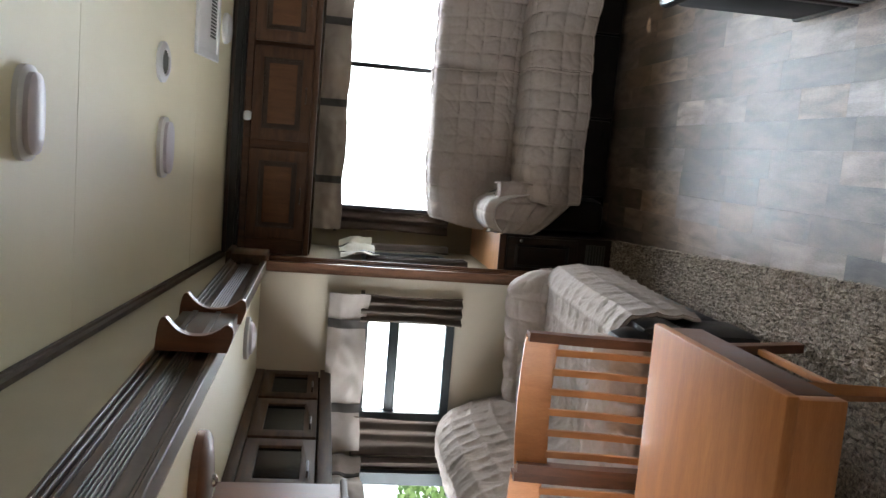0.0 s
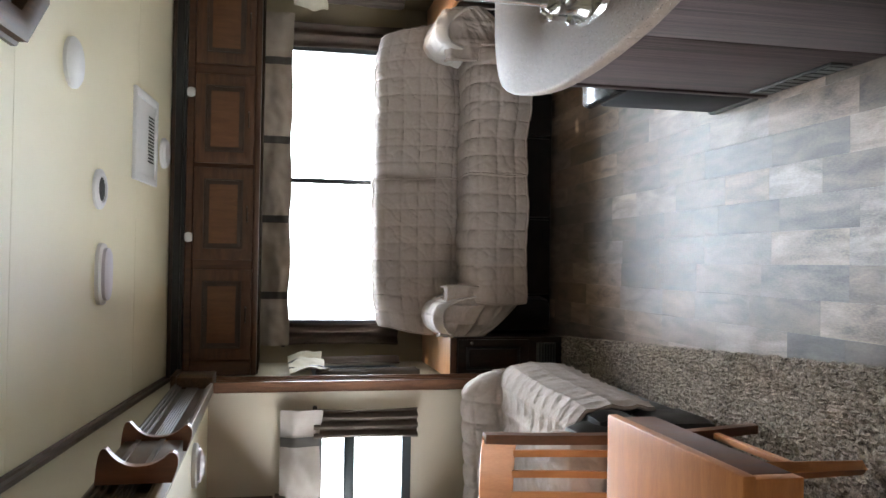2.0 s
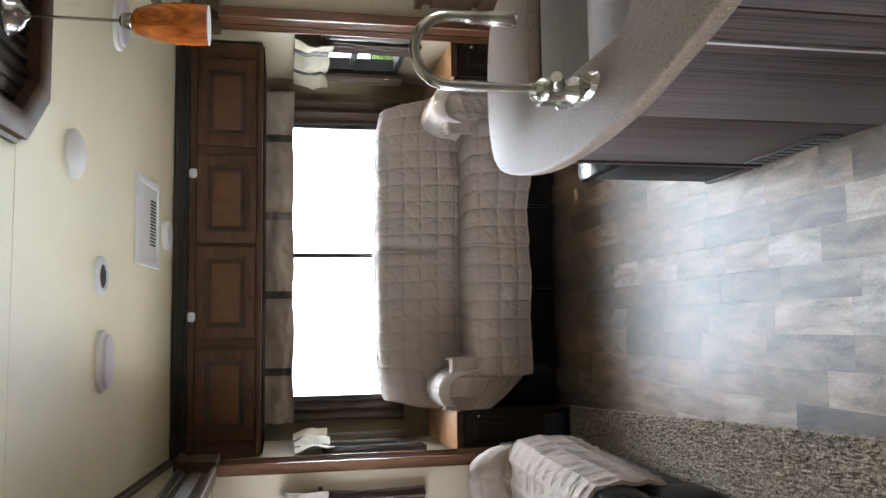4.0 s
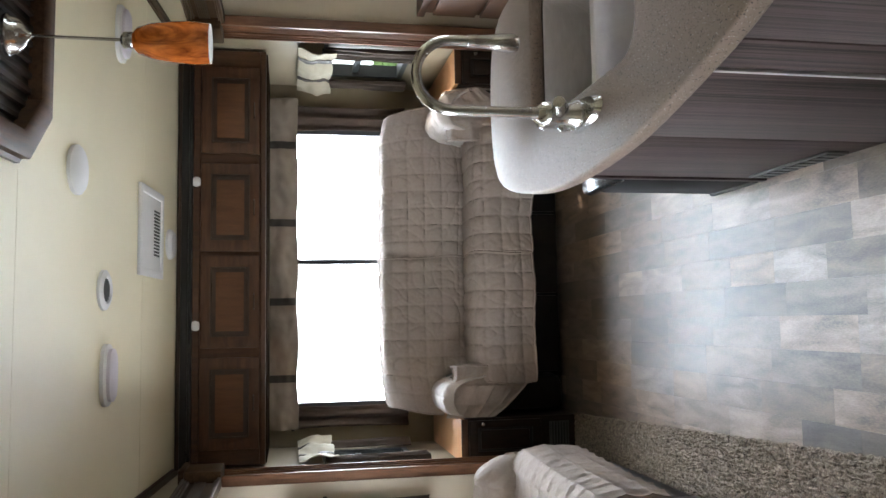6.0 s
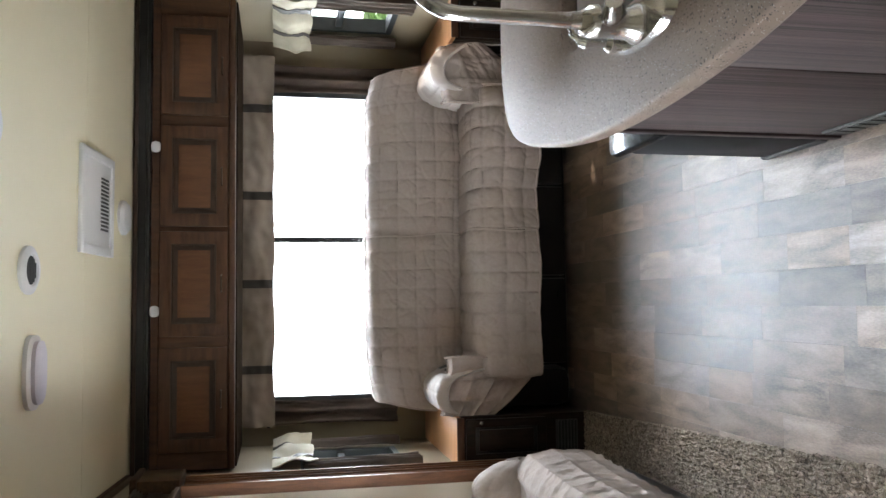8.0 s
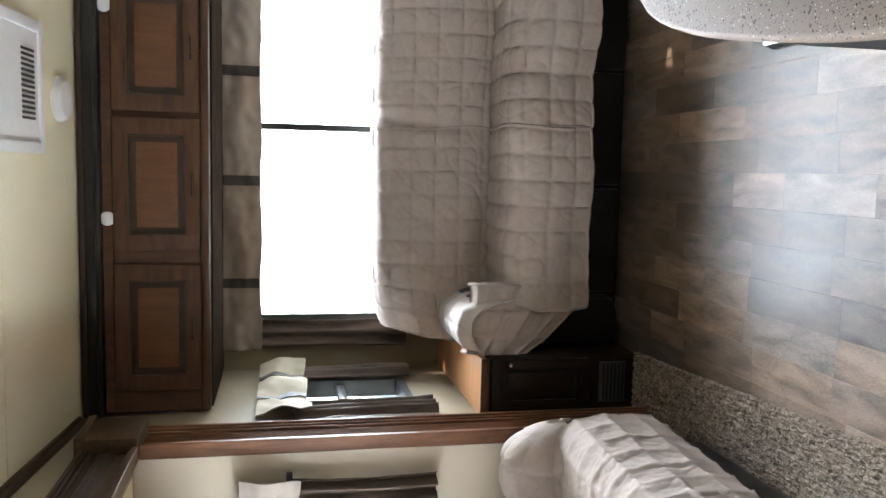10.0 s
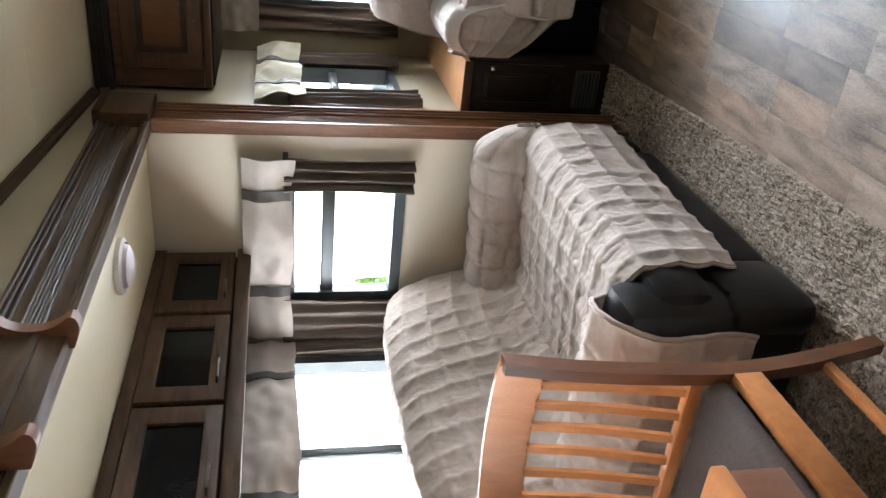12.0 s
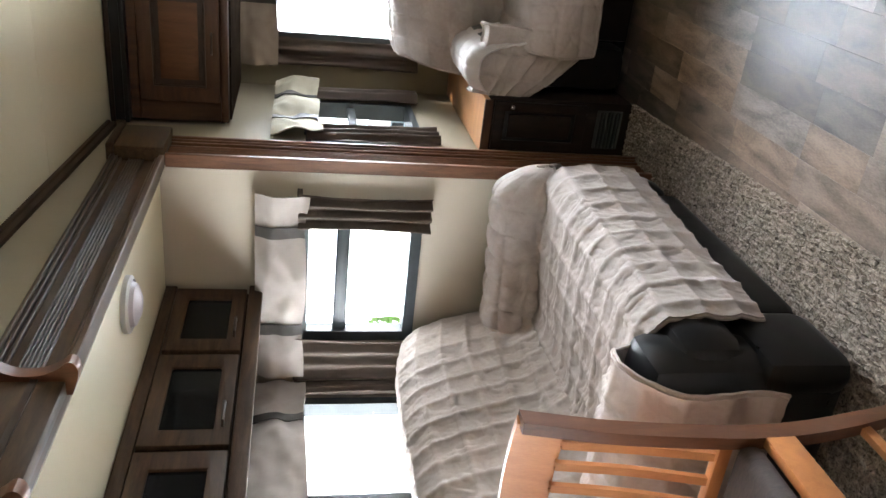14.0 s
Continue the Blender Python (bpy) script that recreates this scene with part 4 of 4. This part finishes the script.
def dining_chair(at):
    """Back towards +y, seat reaching towards -y."""
    c = thing("dining_chair", "honey maple slat-back dining chair with a grey-brown seat on the carpet", "chair", at, "chairs at the table")
    w = 0.205
    for s in (-1, 1):
        pts = [(s * w, 0.055, 0.012), (s * w, 0.02, 0.14), (s * w, -0.015, 0.30), (s * w, -0.03, 0.44), (s * w, -0.025, 0.58), (s * w, -0.005, 0.76), (s * w, 0.03, 0.922)]
        cs, _ = spline(pts, 18)
        bm = bmesh.new()
        rings = [[bm.verts.new((p.x + a * 0.014, p.y + b * (0.021 if p.z > 0.2 else 0.019), p.z)) for a, b in ((-1, -1), (1, -1), (1, 1), (-1, 1))] for p in cs]
        for r, q in zip(rings, rings[1:]):
            for k in range(4):
                bm.faces.new((r[k], r[(k + 1) % 4], q[(k + 1) % 4], q[k]))
        bm.faces.new(rings[0][::-1])
        bm.faces.new(rings[-1])
        bmesh.ops.recalc_face_normals(bm, faces=bm.faces)
        # Posts take the darker maple for their shaded outer faces.
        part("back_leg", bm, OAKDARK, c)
    part("top_rail", sheet(lambda u, v: ((u - 0.5) * 0.40, 0.012 + 0.018 * v + 0.03 * (1 - (2 * u - 1) ** 2), 0.828 + 0.10 * v), 16, 4, 0.022), OAK_V, c)
    part("lower_rail", boxes((-0.195, 0.195, -0.045, -0.02, 0.50, 0.53), bevel=0.004), OAK, c)
    for k in range(6):
        x = -0.16 + k * 0.064
        cs, _ = spline([(x, -0.032, 0.525), (x, -0.012 + 0.02 * (1 - (x / 0.2) ** 2), 0.68), (x, 0.004 + 0.03 * (1 - (x / 0.2) ** 2), 0.835)], 8)
        bm = bmesh.new()
        rings = [[bm.verts.new((p.x + a * 0.010, p.y + b * 0.006, p.z)) for a, b in ((-1, -1), (1, -1), (1, 1), (-1, 1))] for p in cs]
        for r, q in zip(rings, rings[1:]):
            for m in range(4):
                bm.faces.new((r[m], r[(m + 1) % 4], q[(m + 1) % 4], q[m]))
        bmesh.ops.recalc_face_normals(bm, faces=bm.faces)
        part("back_slat", bm, OAK_V, c)
    sb = bmesh.new()
    box(sb, -0.205, 0.205, -0.44, -0.045, 0.445, 0.50, 0.022, 3)
    part("seat", sb, SEATCLOTH, c, "grey-brown velour seat")
    part("seat_rail", boxes((-0.215, 0.215, -0.45, -0.425, 0.375, 0.442), bevel=0.003), OAK, c)
    for s in (-1, 1):
        part("seat_rail", boxes((s * 0.207 - 0.012, s * 0.207 + 0.012, -0.425, -0.045, 0.375, 0.442), bevel=0.003), OAK, c)
        lg = bmesh.new()
        cyl(lg, (s * 0.200, -0.435, 0.012), (s * 0.200, -0.435, 0.376), 0.019, 0.027, 4)
        part("front_leg", lg, OAK_V, c)
        part("stretcher", boxes((s * 0.2 - 0.009, s * 0.2 + 0.009, -0.42, 0.012, 0.175, 0.20), bevel=0.003), OAK, c)
    return c


chair = dining_chair((-1.215, 1.90, 0.012))
copy_thing(chair, pose(-1.665, 1.92, 0.012, 0, 0, 3))


# ---- island ----
OUT = [(0.16, 0.36), (0.09, 0.48), (0.035, 0.62), (-0.010, 0.80), (-0.048, 1.0), (-0.066, 1.25), (-0.062, 1.47), (-0.036, 1.67), (0.002, 1.835), (0.055, 1.94), (0.16, 1.998), (0.30, 2.013), (0.43, 1.995), (0.51, 1.94), (0.545, 1.84), (0.55, 1.6), (0.55, 1.0), (0.55, 0.36)]
isl = thing("kitchen_island", "espresso kitchen island with a curved speckled worktop and steel sink", "kitchen island", (0, 0, 0))
ring, _ = spline([(*p, 0) for p in OUT], 90)
SX0, SX1, SY0, SY1 = 0.118, 0.49, 0.94, 1.575


def sink_loop(g=0.0, n=6):
    pts = []
    x0, x1, y0, y1 = SX0 - g, SX1 + g, SY0 - g, SY1 + g
    for cx, cy, a0, r in ((x1 - 0.05, y1 - 0.05, 0, 0.05), (x0 + 0.06, y1 - 0.06, 90, 0.06), (x0 + 0.07, y0 + 0.07, 180, 0.07), (x1 - 0.05, y0 + 0.05, 270, 0.05)):
        for k in range(n + 1):
            t = radians(a0 + 90 * k / n)
            pts.append((cx + r * math.cos(t), cy + r * math.sin(t)))
    return pts


bm = bmesh.new()
outer = [bm.verts.new((p.x, p.y, 0.90)) for p in ring]
inner = [bm.verts.new((x, y, 0.90)) for x, y in sink_loop()]
es = []
for lp in (outer, inner):
    for a, b in zip(lp, lp[1:] + lp[:1]):
        es.append(bm.edges.new((a, b)))
bmesh.ops.bridge_loops(bm, edges=es)
ext = bmesh.ops.extrude_face_region(bm, geom=bm.faces[:])["geom"]
bmesh.ops.translate(bm, verts=[v for v in ext if isinstance(v, bmesh.types.BMVert)], vec=(0, 0, -0.036))
bmesh.ops.recalc_face_normals(bm, faces=bm.faces)
sharp = [e for e in bm.edges if len(e.link_faces) == 2 and e.calc_face_angle(0) > 1.2]
bmesh.ops.bevel(bm, geom=sharp, offset=0.008, segments=3, affect="EDGES", profile=0.5)
part("worktop", bm, COUNTER, isl, "speckled taupe solid-surface worktop")

skm = bmesh.new()
l0, l1 = sink_loop(0.004), sink_loop(-0.012)
rings = []
for lp, z in ((l0, 0.862), (l1, 0.72), (l1, 0.70)):
    rings.append([skm.verts.new((x, y, z)) for x, y in lp])
for a, b in zip(rings, rings[1:]):
    for k in range(len(a)):
        skm.faces.new((a[k], a[(k + 1) % len(a)], b[(k + 1) % len(a)], b[k]))
skm.faces.new(rings[-1])
bmesh.ops.recalc_face_normals(skm, faces=skm.faces)
for f in skm.faces:
    f.normal_flip()
sink = part("sink", skm, STEEL, isl, "brushed steel double-bowl sink")
part("divider", boxes((SX0 + 0.008, SX1 - 0.008, 1.245, 1.275, 0.702, 0.855), bevel=0.01), STEEL, sink)
for y in (1.09, 1.42):
    bm = bmesh.new()
    lathe(bm, [(0.04, 0.0), (0.042, 0.004), (0.03, 0.005), (0.028, 0.002), (0.001, 0.002)], 20, ((SX0 + SX1) / 2, y, 0.701))
    part("drain", bm, CHROME, sink)

part("body", boxes((0.09, 0.50, 0.40, 1.93, 0.09, 0.692)), ISLAND, isl)
part("back_panel", boxes((0.501, 0.512, 0.40, 1.93, 0.10, 0.862)), ISLAND, isl)
part("front_panel", boxes((0.09, 0.50, 0.40, 0.412, 0.695, 0.862)), ISLAND, isl)
for a, b in ((0.40, 0.728), (0.734, 0.874), (0.886, 1.40), (1.405, 1.925)):
    part("side_panel", boxes((0.066, 0.089, a, b, 0.004, 0.86), bevel=0.003), ISLAND, isl)
part("end_panel", boxes((0.095, 0.50, 1.931, 1.945, 0.004, 0.86), bevel=0.003), ISLAND, isl)
part("corner_post", boxes((0.060, 0.094, 1.927, 1.955, 0.004, 0.862), bevel=0.004), ISLAND, isl)
part("pale_edge_strip", boxes((0.061, 0.0725, 0.875, 0.885, 0.004, 0.86)), STEEL, isl, "pale edge strip")
part("toe_kick", boxes((0.10, 0.50, 0.42, 1.92, 0.0, 0.09)), BLACKTRIM, isl)
vn = part("vent", boxes((0.058, 0.0655, 1.50, 1.88, 0.032, 0.10), bevel=0.002), GRILLE, isl, "black slotted vent")
for k in range(9):
    part("slat", boxes((0.0555, 0.058, 1.515 + k * 0.04, 1.542 + k * 0.04, 0.04, 0.092)), BLACKTRIM, vn)

fc = thing("kitchen_faucet", "brushed nickel gooseneck faucet on the island worktop", "faucet", (0.062, 1.205, 0.90))
bm = bmesh.new()
bmesh.ops.create_cone(bm, cap_ends=True, segments=28, radius1=0.034, radius2=0.030, depth=0.012, matrix=Matrix.Translation((0, 0, 0.006)) @ Matrix.Diagonal((1.0, 3.1, 1, 1)))
part("deck_plate", bm, CHROME, fc)
bm = bmesh.new()
lathe(bm, [(0.030, 0.010), (0.030, 0.02), (0.024, 0.03), (0.023, 0.075), (0.026, 0.08), (0.024, 0.095), (0.014, 0.105), (0.013, 0.12)], 24)
part("body", bm, CHROME, fc)
arc = [(0, 0, 0.11), (0, 0, 0.27)] + [(0.075 - 0.075 * math.cos(radians(a)), 0, 0.29 + 0.075 * math.sin(radians(a))) for a in range(0, 181, 15)] + [(0.15, 0, 0.25)]
bm = bmesh.new()
tube(bm, arc, 0.0115, 16)
part("gooseneck", bm, CHROME, fc)
bm = bmesh.new()
lathe(bm, [(0.013, 0.0), (0.0145, -0.02), (0.013, -0.024), (0.017, -0.06), (0.020, -0.095), (0.017, -0.11), (0.012, -0.112)], 20, (0.15, 0, 0.255))
part("spray_head", bm, CHROME, fc)
bm = bmesh.new()
tube(bm, [(0.0, -0.02, 0.065), (0.0, -0.05, 0.07), (0.005, -0.075, 0.082)], [0.014, 0.017, 0.013], 14)
part("handle_hub", bm, CHROME, fc)
bm = bmesh.new()
lathe(bm, [(0.018, 0.0), (0.018, 0.012), (0.011, 0.02), (0.011, 0.05), (0.014, 0.055), (0.009, 0.066)], 18, (0.0, 0.085, 0.01))
tube(bm, [(0.0, 0.085, 0.066), (0.01, 0.095, 0.078), (0.035, 0.10, 0.082)], [0.008, 0.007, 0.005], 10)
part("soap_dispenser", bm, CHROME, fc)

bin_ = thing("waste_bin", "glossy black step bin with a reflective lid standing beyond the island", "bin", (0.205, 2.135, 0))
part("body", boxes((-0.14, 0.14, -0.15, 0.12, 0.012, 0.46), bevel=0.02), BINMATTE, bin_)
part("lid", boxes((-0.15, 0.15, -0.16, 0.13, 0.462, 0.515), bevel=0.022), BINBLACK, bin_, "glossy black lid")
part("base_ring", boxes((-0.145, 0.145, -0.155, 0.125, 0.0, 0.03), bevel=0.008), GRILLE, bin_)


# ---- kitchen side seen past the island ----
kc = thing("kitchen_cabinet", "dark cherry kitchen cabinet with drawers beyond the island", "cabinet", (1.46, 3.05, 0))
part("body", boxes((-0.29, 0.32, -0.42, 0.42, 0.0, 0.85), bevel=0.004), CHERRY_V, kc)
part("top", boxes((-0.31, 0.33, -0.44, 0.435, 0.852, 0.89), bevel=0.006), CHERRY, kc)
for k in range(3):
    d = part("drawer", boxes((-0.312, -0.291, -0.40, 0.40, 0.12 + k * 0.24, 0.335 + k * 0.24), bevel=0.005), CHERRY, kc)
    bm = bmesh.new()
    zz = 0.23 + k * 0.24
    tube(bm, [(-0.312, -0.06, zz), (-0.335, -0.05, zz), (-0.335, 0.05, zz), (-0.312, 0.06, zz)], 0.005, 8)
    part("handle", bm, GLAZE, d, "dark bronze pull")


# ---- ceiling fittings ----
TILT = math.degrees(math.atan(-0.09))


def on_ceiling(ob, x, y, z=None):
    ob.matrix_world = pose(x, y, (ceil_z(y) if z is None else z), 180 + (TILT if z is None else 0), 0, 0)
    return ob


ac = thing("ceiling_vent", "white rectangular return-air vent in the ceiling", "vent")
part("frame", boxes((-0.20, 0.20, -0.20, -0.17, 0, 0.016), (-0.20, 0.20, 0.17, 0.20, 0, 0.016), (-0.20, -0.165, -0.17, 0.17, 0, 0.016), (0.165, 0.20, -0.17, 0.17, 0, 0.016), bevel=0.004), PLASTIC, ac)
part("cover", boxes((-0.165, 0.165, -0.17, 0.17, 0.0, 0.008)), PLASTIC, ac)
for k in range(14):
    part("slot", boxes((-0.10 + k * 0.0155, -0.092 + k * 0.0155, -0.14, -0.045, 0.008, 0.0105)), GRILLE, ac)
on_ceiling(ac, 0.047, 3.41)

bm = bmesh.new()
lathe(bm, [(0.075, 0), (0.075, 0.012), (0.06, 0.026), (0.001, 0.03)], 28)
on_ceiling(solo("smoke_alarm", bm, PLASTIC, "white round alarm disc on the ceiling near the cabinets", "alarm"), 0.03, 3.777)


def round_light(x, y, r=0.10, z=None, oval=1.0):
    t = thing("ceiling_light", "round white dome ceiling light, switched off", "light", group="ceiling lights")
    a = bmesh.new()
    lathe(a, [(r, 0), (r, 0.014), (r * 0.86, 0.02), (r * 0.84, 0.014), (0.001, 0.014)], 30)
    part("rim", a, PLASTIC, t)
    b = bmesh.new()
    lathe(b, [(r * 0.82, 0.012), (r * 0.72, 0.03), (r * 0.4, 0.042), (0.001, 0.045)], 30)
    part("lens", b, LILAC, t, "frosted lilac lens")
    return on_ceiling(t, x, y, z)


def oval_light(x, y):
    t = thing("ceiling_light", "oblong ceiling light with a frosted lilac lens, switched off", "light", group="ceiling lights")
    for nm, w, l, z0, z1, mt in (("rim", 0.065, 0.115, 0, 0.02, PLASTIC), ("lens", 0.048, 0.098, 0.018, 0.038, LILAC)):
        bm = bmesh.new()
        n = 32
        rings = []
        for z, g in ((z0, 0), (z0 + (z1 - z0) * 0.7, 0), (z1, -0.012)):
            rings.append([bm.verts.new(((l + g) * math.copysign(abs(math.cos(k * math.tau / n)) ** 0.7, math.cos(k * math.tau / n)), (w + g) * math.copysign(abs(math.sin(k * math.tau / n)) ** 0.7, math.sin(k * math.tau / n)), z)) for k in range(n)])
        for a, b in zip(rings, rings[1:]):
            for k in range(n):
                bm.faces.new((a[k], a[(k + 1) % n], b[(k + 1) % n], b[k]))
        bm.faces.new(rings[-1])
        bm.faces.new(rings[0][::-1])
        bmesh.ops.recalc_face_normals(bm, faces=bm.faces)
        part(nm, bm, mt, t)
    return on_ceiling(t, x, y)


oval_light(-0.552, 2.805)
oval_light(-0.473, 1.673)
oval_light(0.79, 2.913)
round_light(-1.28, 2.825, 0.085, SLIDE_TOP)
wl = thing("ceiling_light", "brown shaded round light on the slide-out ceiling, switched off", "light", group="ceiling lights")
a = bmesh.new()
lathe(a, [(0.125, 0), (0.125, 0.02), (0.115, 0.03), (0.06, 0.04), (0.001, 0.042)], 30)
part("shade", a, OAKDARK, wl, "dark brown shade")
a = bmesh.new()
lathe(a, [(0.016, 0.04), (0.016, 0.05), (0.006, 0.056), (0.001, 0.056)], 14)
part("finial", a, CHROME, wl)
on_ceiling(wl, -1.35, 1.60, SLIDE_TOP)

av = thing("air_register", "round white air register with dark slots in the ceiling", "vent", group="air registers")
a = bmesh.new()
lathe(a, [(0.075, 0), (0.075, 0.01), (0.06, 0.018), (0.05, 0.018), (0.048, 0.008), (0.001, 0.008)], 28)
part("rim", a, PLASTIC, av)
for k in range(7):
    h = 0.044 * math.sqrt(max(0.05, 1 - ((k - 3) / 3.6) ** 2))
    part("slot", boxes((-h, h, -0.036 + k * 0.012 - 0.0035, -0.036 + k * 0.012 + 0.0035, 0.008, 0.013)), GRILLE, av)
on_ceiling(av, -0.238, 2.765)
sp = thing("ceiling_speaker", "round white speaker in the ceiling", "speaker")
a = bmesh.new()
lathe(a, [(0.085, 0), (0.085, 0.012), (0.075, 0.02), (0.001, 0.022)], 30)
part("rim", a, PLASTIC, sp)
on_ceiling(sp, 0.153, 2.45)

# wood-framed recess with the pendant over the island; it follows the ceiling's fall
wb = thing("light_box", "wood-framed ceiling recess with a dark slatted panel above the island", "light box", (0.46, 1.475, 0))


def octagon(w, l, c):
    return [(-w + c, -l), (w - c, -l), (w, -l + c), (w, l - c), (w - c, l), (-w + c, l), (-w, l - c), (-w, -l + c)]


def eight_sided(rows, closed=False):
    """A hoop of octagons; each row is half width, half length, corner cut and drop below the ceiling."""
    bm = bmesh.new()
    ra = [[bm.verts.new((x, y, ceil_z(1.475 + y) - drop)) for x, y in octagon(w, l, c)] for w, l, c, drop in rows]
    for p, q in zip(ra, ra[1:] + (ra[:1] if closed else [])):
        for k in range(8):
            bm.faces.new((p[k], p[(k + 1) % 8], q[(k + 1) % 8], q[k]))
    bmesh.ops.recalc_face_normals(bm, faces=bm.faces)
    return bm


part("frame", eight_sided(((0.37, 0.63, 0.143, -0.004), (0.37, 0.63, 0.143, 0.046), (0.362, 0.622, 0.140, 0.052), (0.303, 0.563, 0.116, 0.052), (0.296, 0.556, 0.113, 0.046), (0.296, 0.556, 0.113, -0.004)), True), SMOKEWOOD, wb, "brown wooden frame")
part("bead", eight_sided(((0.381, 0.641, 0.148, 0.002), (0.381, 0.641, 0.148, 0.016), (0.369, 0.629, 0.142, 0.022), (0.369, 0.629, 0.142, 0.002)), True), TRIMWOOD, wb)
part("panel", eight_sided(((0.297, 0.557, 0.113, 0.003), (0.297, 0.557, 0.113, 0.008), (0.002, 0.002, 0.0008, 0.008), (0.002, 0.002, 0.0008, 0.003)), True), BLACKTRIM, wb, "dark recessed panel")
for k in range(12):
    x = -0.253 + k * 0.046
    l = 0.555 - max(0, abs(x) + 0.012 - 0.183)
    bm = bmesh.new()
    vs = [bm.verts.new((x + dx, y, ceil_z(1.475 + y) - dz)) for y in (-l, l) for dx, dz in ((-0.011, 0.009), (0.011, 0.009), (0.007, 0.018), (-0.007, 0.018))]
    for f in ((0, 1, 2, 3), (7, 6, 5, 4), (0, 4, 5, 1), (1, 5, 6, 2), (2, 6, 7, 3), (3, 7, 4, 0)):
        bm.faces.new([vs[i] for i in f])
    bmesh.ops.recalc_face_normals(bm, faces=bm.faces)
    part("slat", bm, ESPRESSO, wb)

pn = thing("pendant_lamp", "amber art-glass pendant on a nickel stem above the island", "pendant lamp", (0.404, 1.857, 0))
bm = bmesh.new()
zt = ceil_z(1.857) - 0.019
lathe(bm, [(0.056, zt), (0.056, zt - 0.008), (0.05, zt - 0.014), (0.046, zt - 0.03), (0.03, zt - 0.044), (0.016, zt - 0.05), (0.008, zt - 0.062)], 28)
part("canopy", bm, CHROME, pn)
bm = bmesh.new()
cyl(bm, (0, 0, 1.949), (0, 0, zt - 0.055), 0.0045, None, 12)
lathe(bm, [(0.0134, 1.971), (0.0223, 1.964), (0.0234, 1.944), (0.0190, 1.935)], 18)
part("stem", bm, CHROME, pn)
bm = bmesh.new()
lathe(bm, [(0.0223, 1.940), (0.0368, 1.927), (0.0491, 1.888), (0.0569, 1.832), (0.0591, 1.776), (0.0558, 1.737), (0.0525, 1.737), (0.0547, 1.776), (0.0525, 1.832), (0.0446, 1.888), (0.0312, 1.923), (0.0022, 1.932)], 28)
sh = part("shade", bm, AMBER, pn, "streaked amber glass shade")
bm = bmesh.new()
lathe(bm, [(0.0545, 1.7385), (0.0545, 1.7345), (0.030, 1.7355), (0.001, 1.736)], 28)
part("liner", bm, PLASTIC, sh, "milky white glass liner")


# ---- carpet and floor ----
def carpet():
    bm = bmesh.new()
    x0, step = -2.05, 0.011
    y0, y1 = -1.2, 3.80
    ny = int((y1 - y0) / 0.016)
    rng = np.random.RandomState(5)
    rows = []
    for j in range(ny + 1):
        y = y0 + (y1 - y0) * j / ny
        edge = -0.748 - 0.056 * (y - 1.5)
        nx = 100
        row = []
        for i in range(nx + 1):
            f = (i / nx) ** 0.45
            x = -1.75 + (edge + 1.75) * f
            h = 0.016 * (0.35 + 0.65 * rng.rand()) * (1 if i < nx else 0)
            row.append(bm.verts.new((x + (rng.rand() - 0.5) * 0.008, y + (rng.rand() - 0.5) * 0.008, max(0.002, h))))
        rows.append(row)
    for a, b in zip(rows, rows[1:]):
        for i in range(len(a) - 1):
            bm.faces.new((a[i], a[i + 1], b[i + 1], b[i]))
    return bm


structure("carpet", carpet(), CARPET, "mottled grey-brown frieze carpet in the slide-out", "carpet", smooth=False)["kind"] = "structure"
flo = structure("floor", boxes((-2.06, 1.85, FRONT, REAR, -0.06, -0.0035)), PLANKBED, "grey wood-look vinyl plank floor", "floor")

rng = random.Random(11)
plank_meshes = {}


def plank_mesh(w, l):
    key = (round(w, 3), round(l, 2))
    if key not in plank_meshes:
        plank_meshes[key] = mesh_of("plank", box(bmesh.new(), -w / 2, w / 2, -l / 2, l / 2, -0.0038, 0.0, 0.0003, 1), PLANK, False)
    return plank_meshes[key]


PW = 0.104
for k in range(21):
    x = -1.0 + PW * k + PW / 2
    y = 0.10 - rng.choice((0.0, 0.1, 0.2, 0.3))
    while y < 4.15:
        ln = rng.choice((0.26, 0.36, 0.415, 0.415))
        if y + ln > 0.15 and not (x > 0.15 and y + ln < 1.9 and x < 0.48):
            ob = new("plank", plank_mesh(PW - 0.0002, ln - 0.0002))
            ob.parent = flo
            ob.location = (x, y + ln / 2, 0)
        y += ln
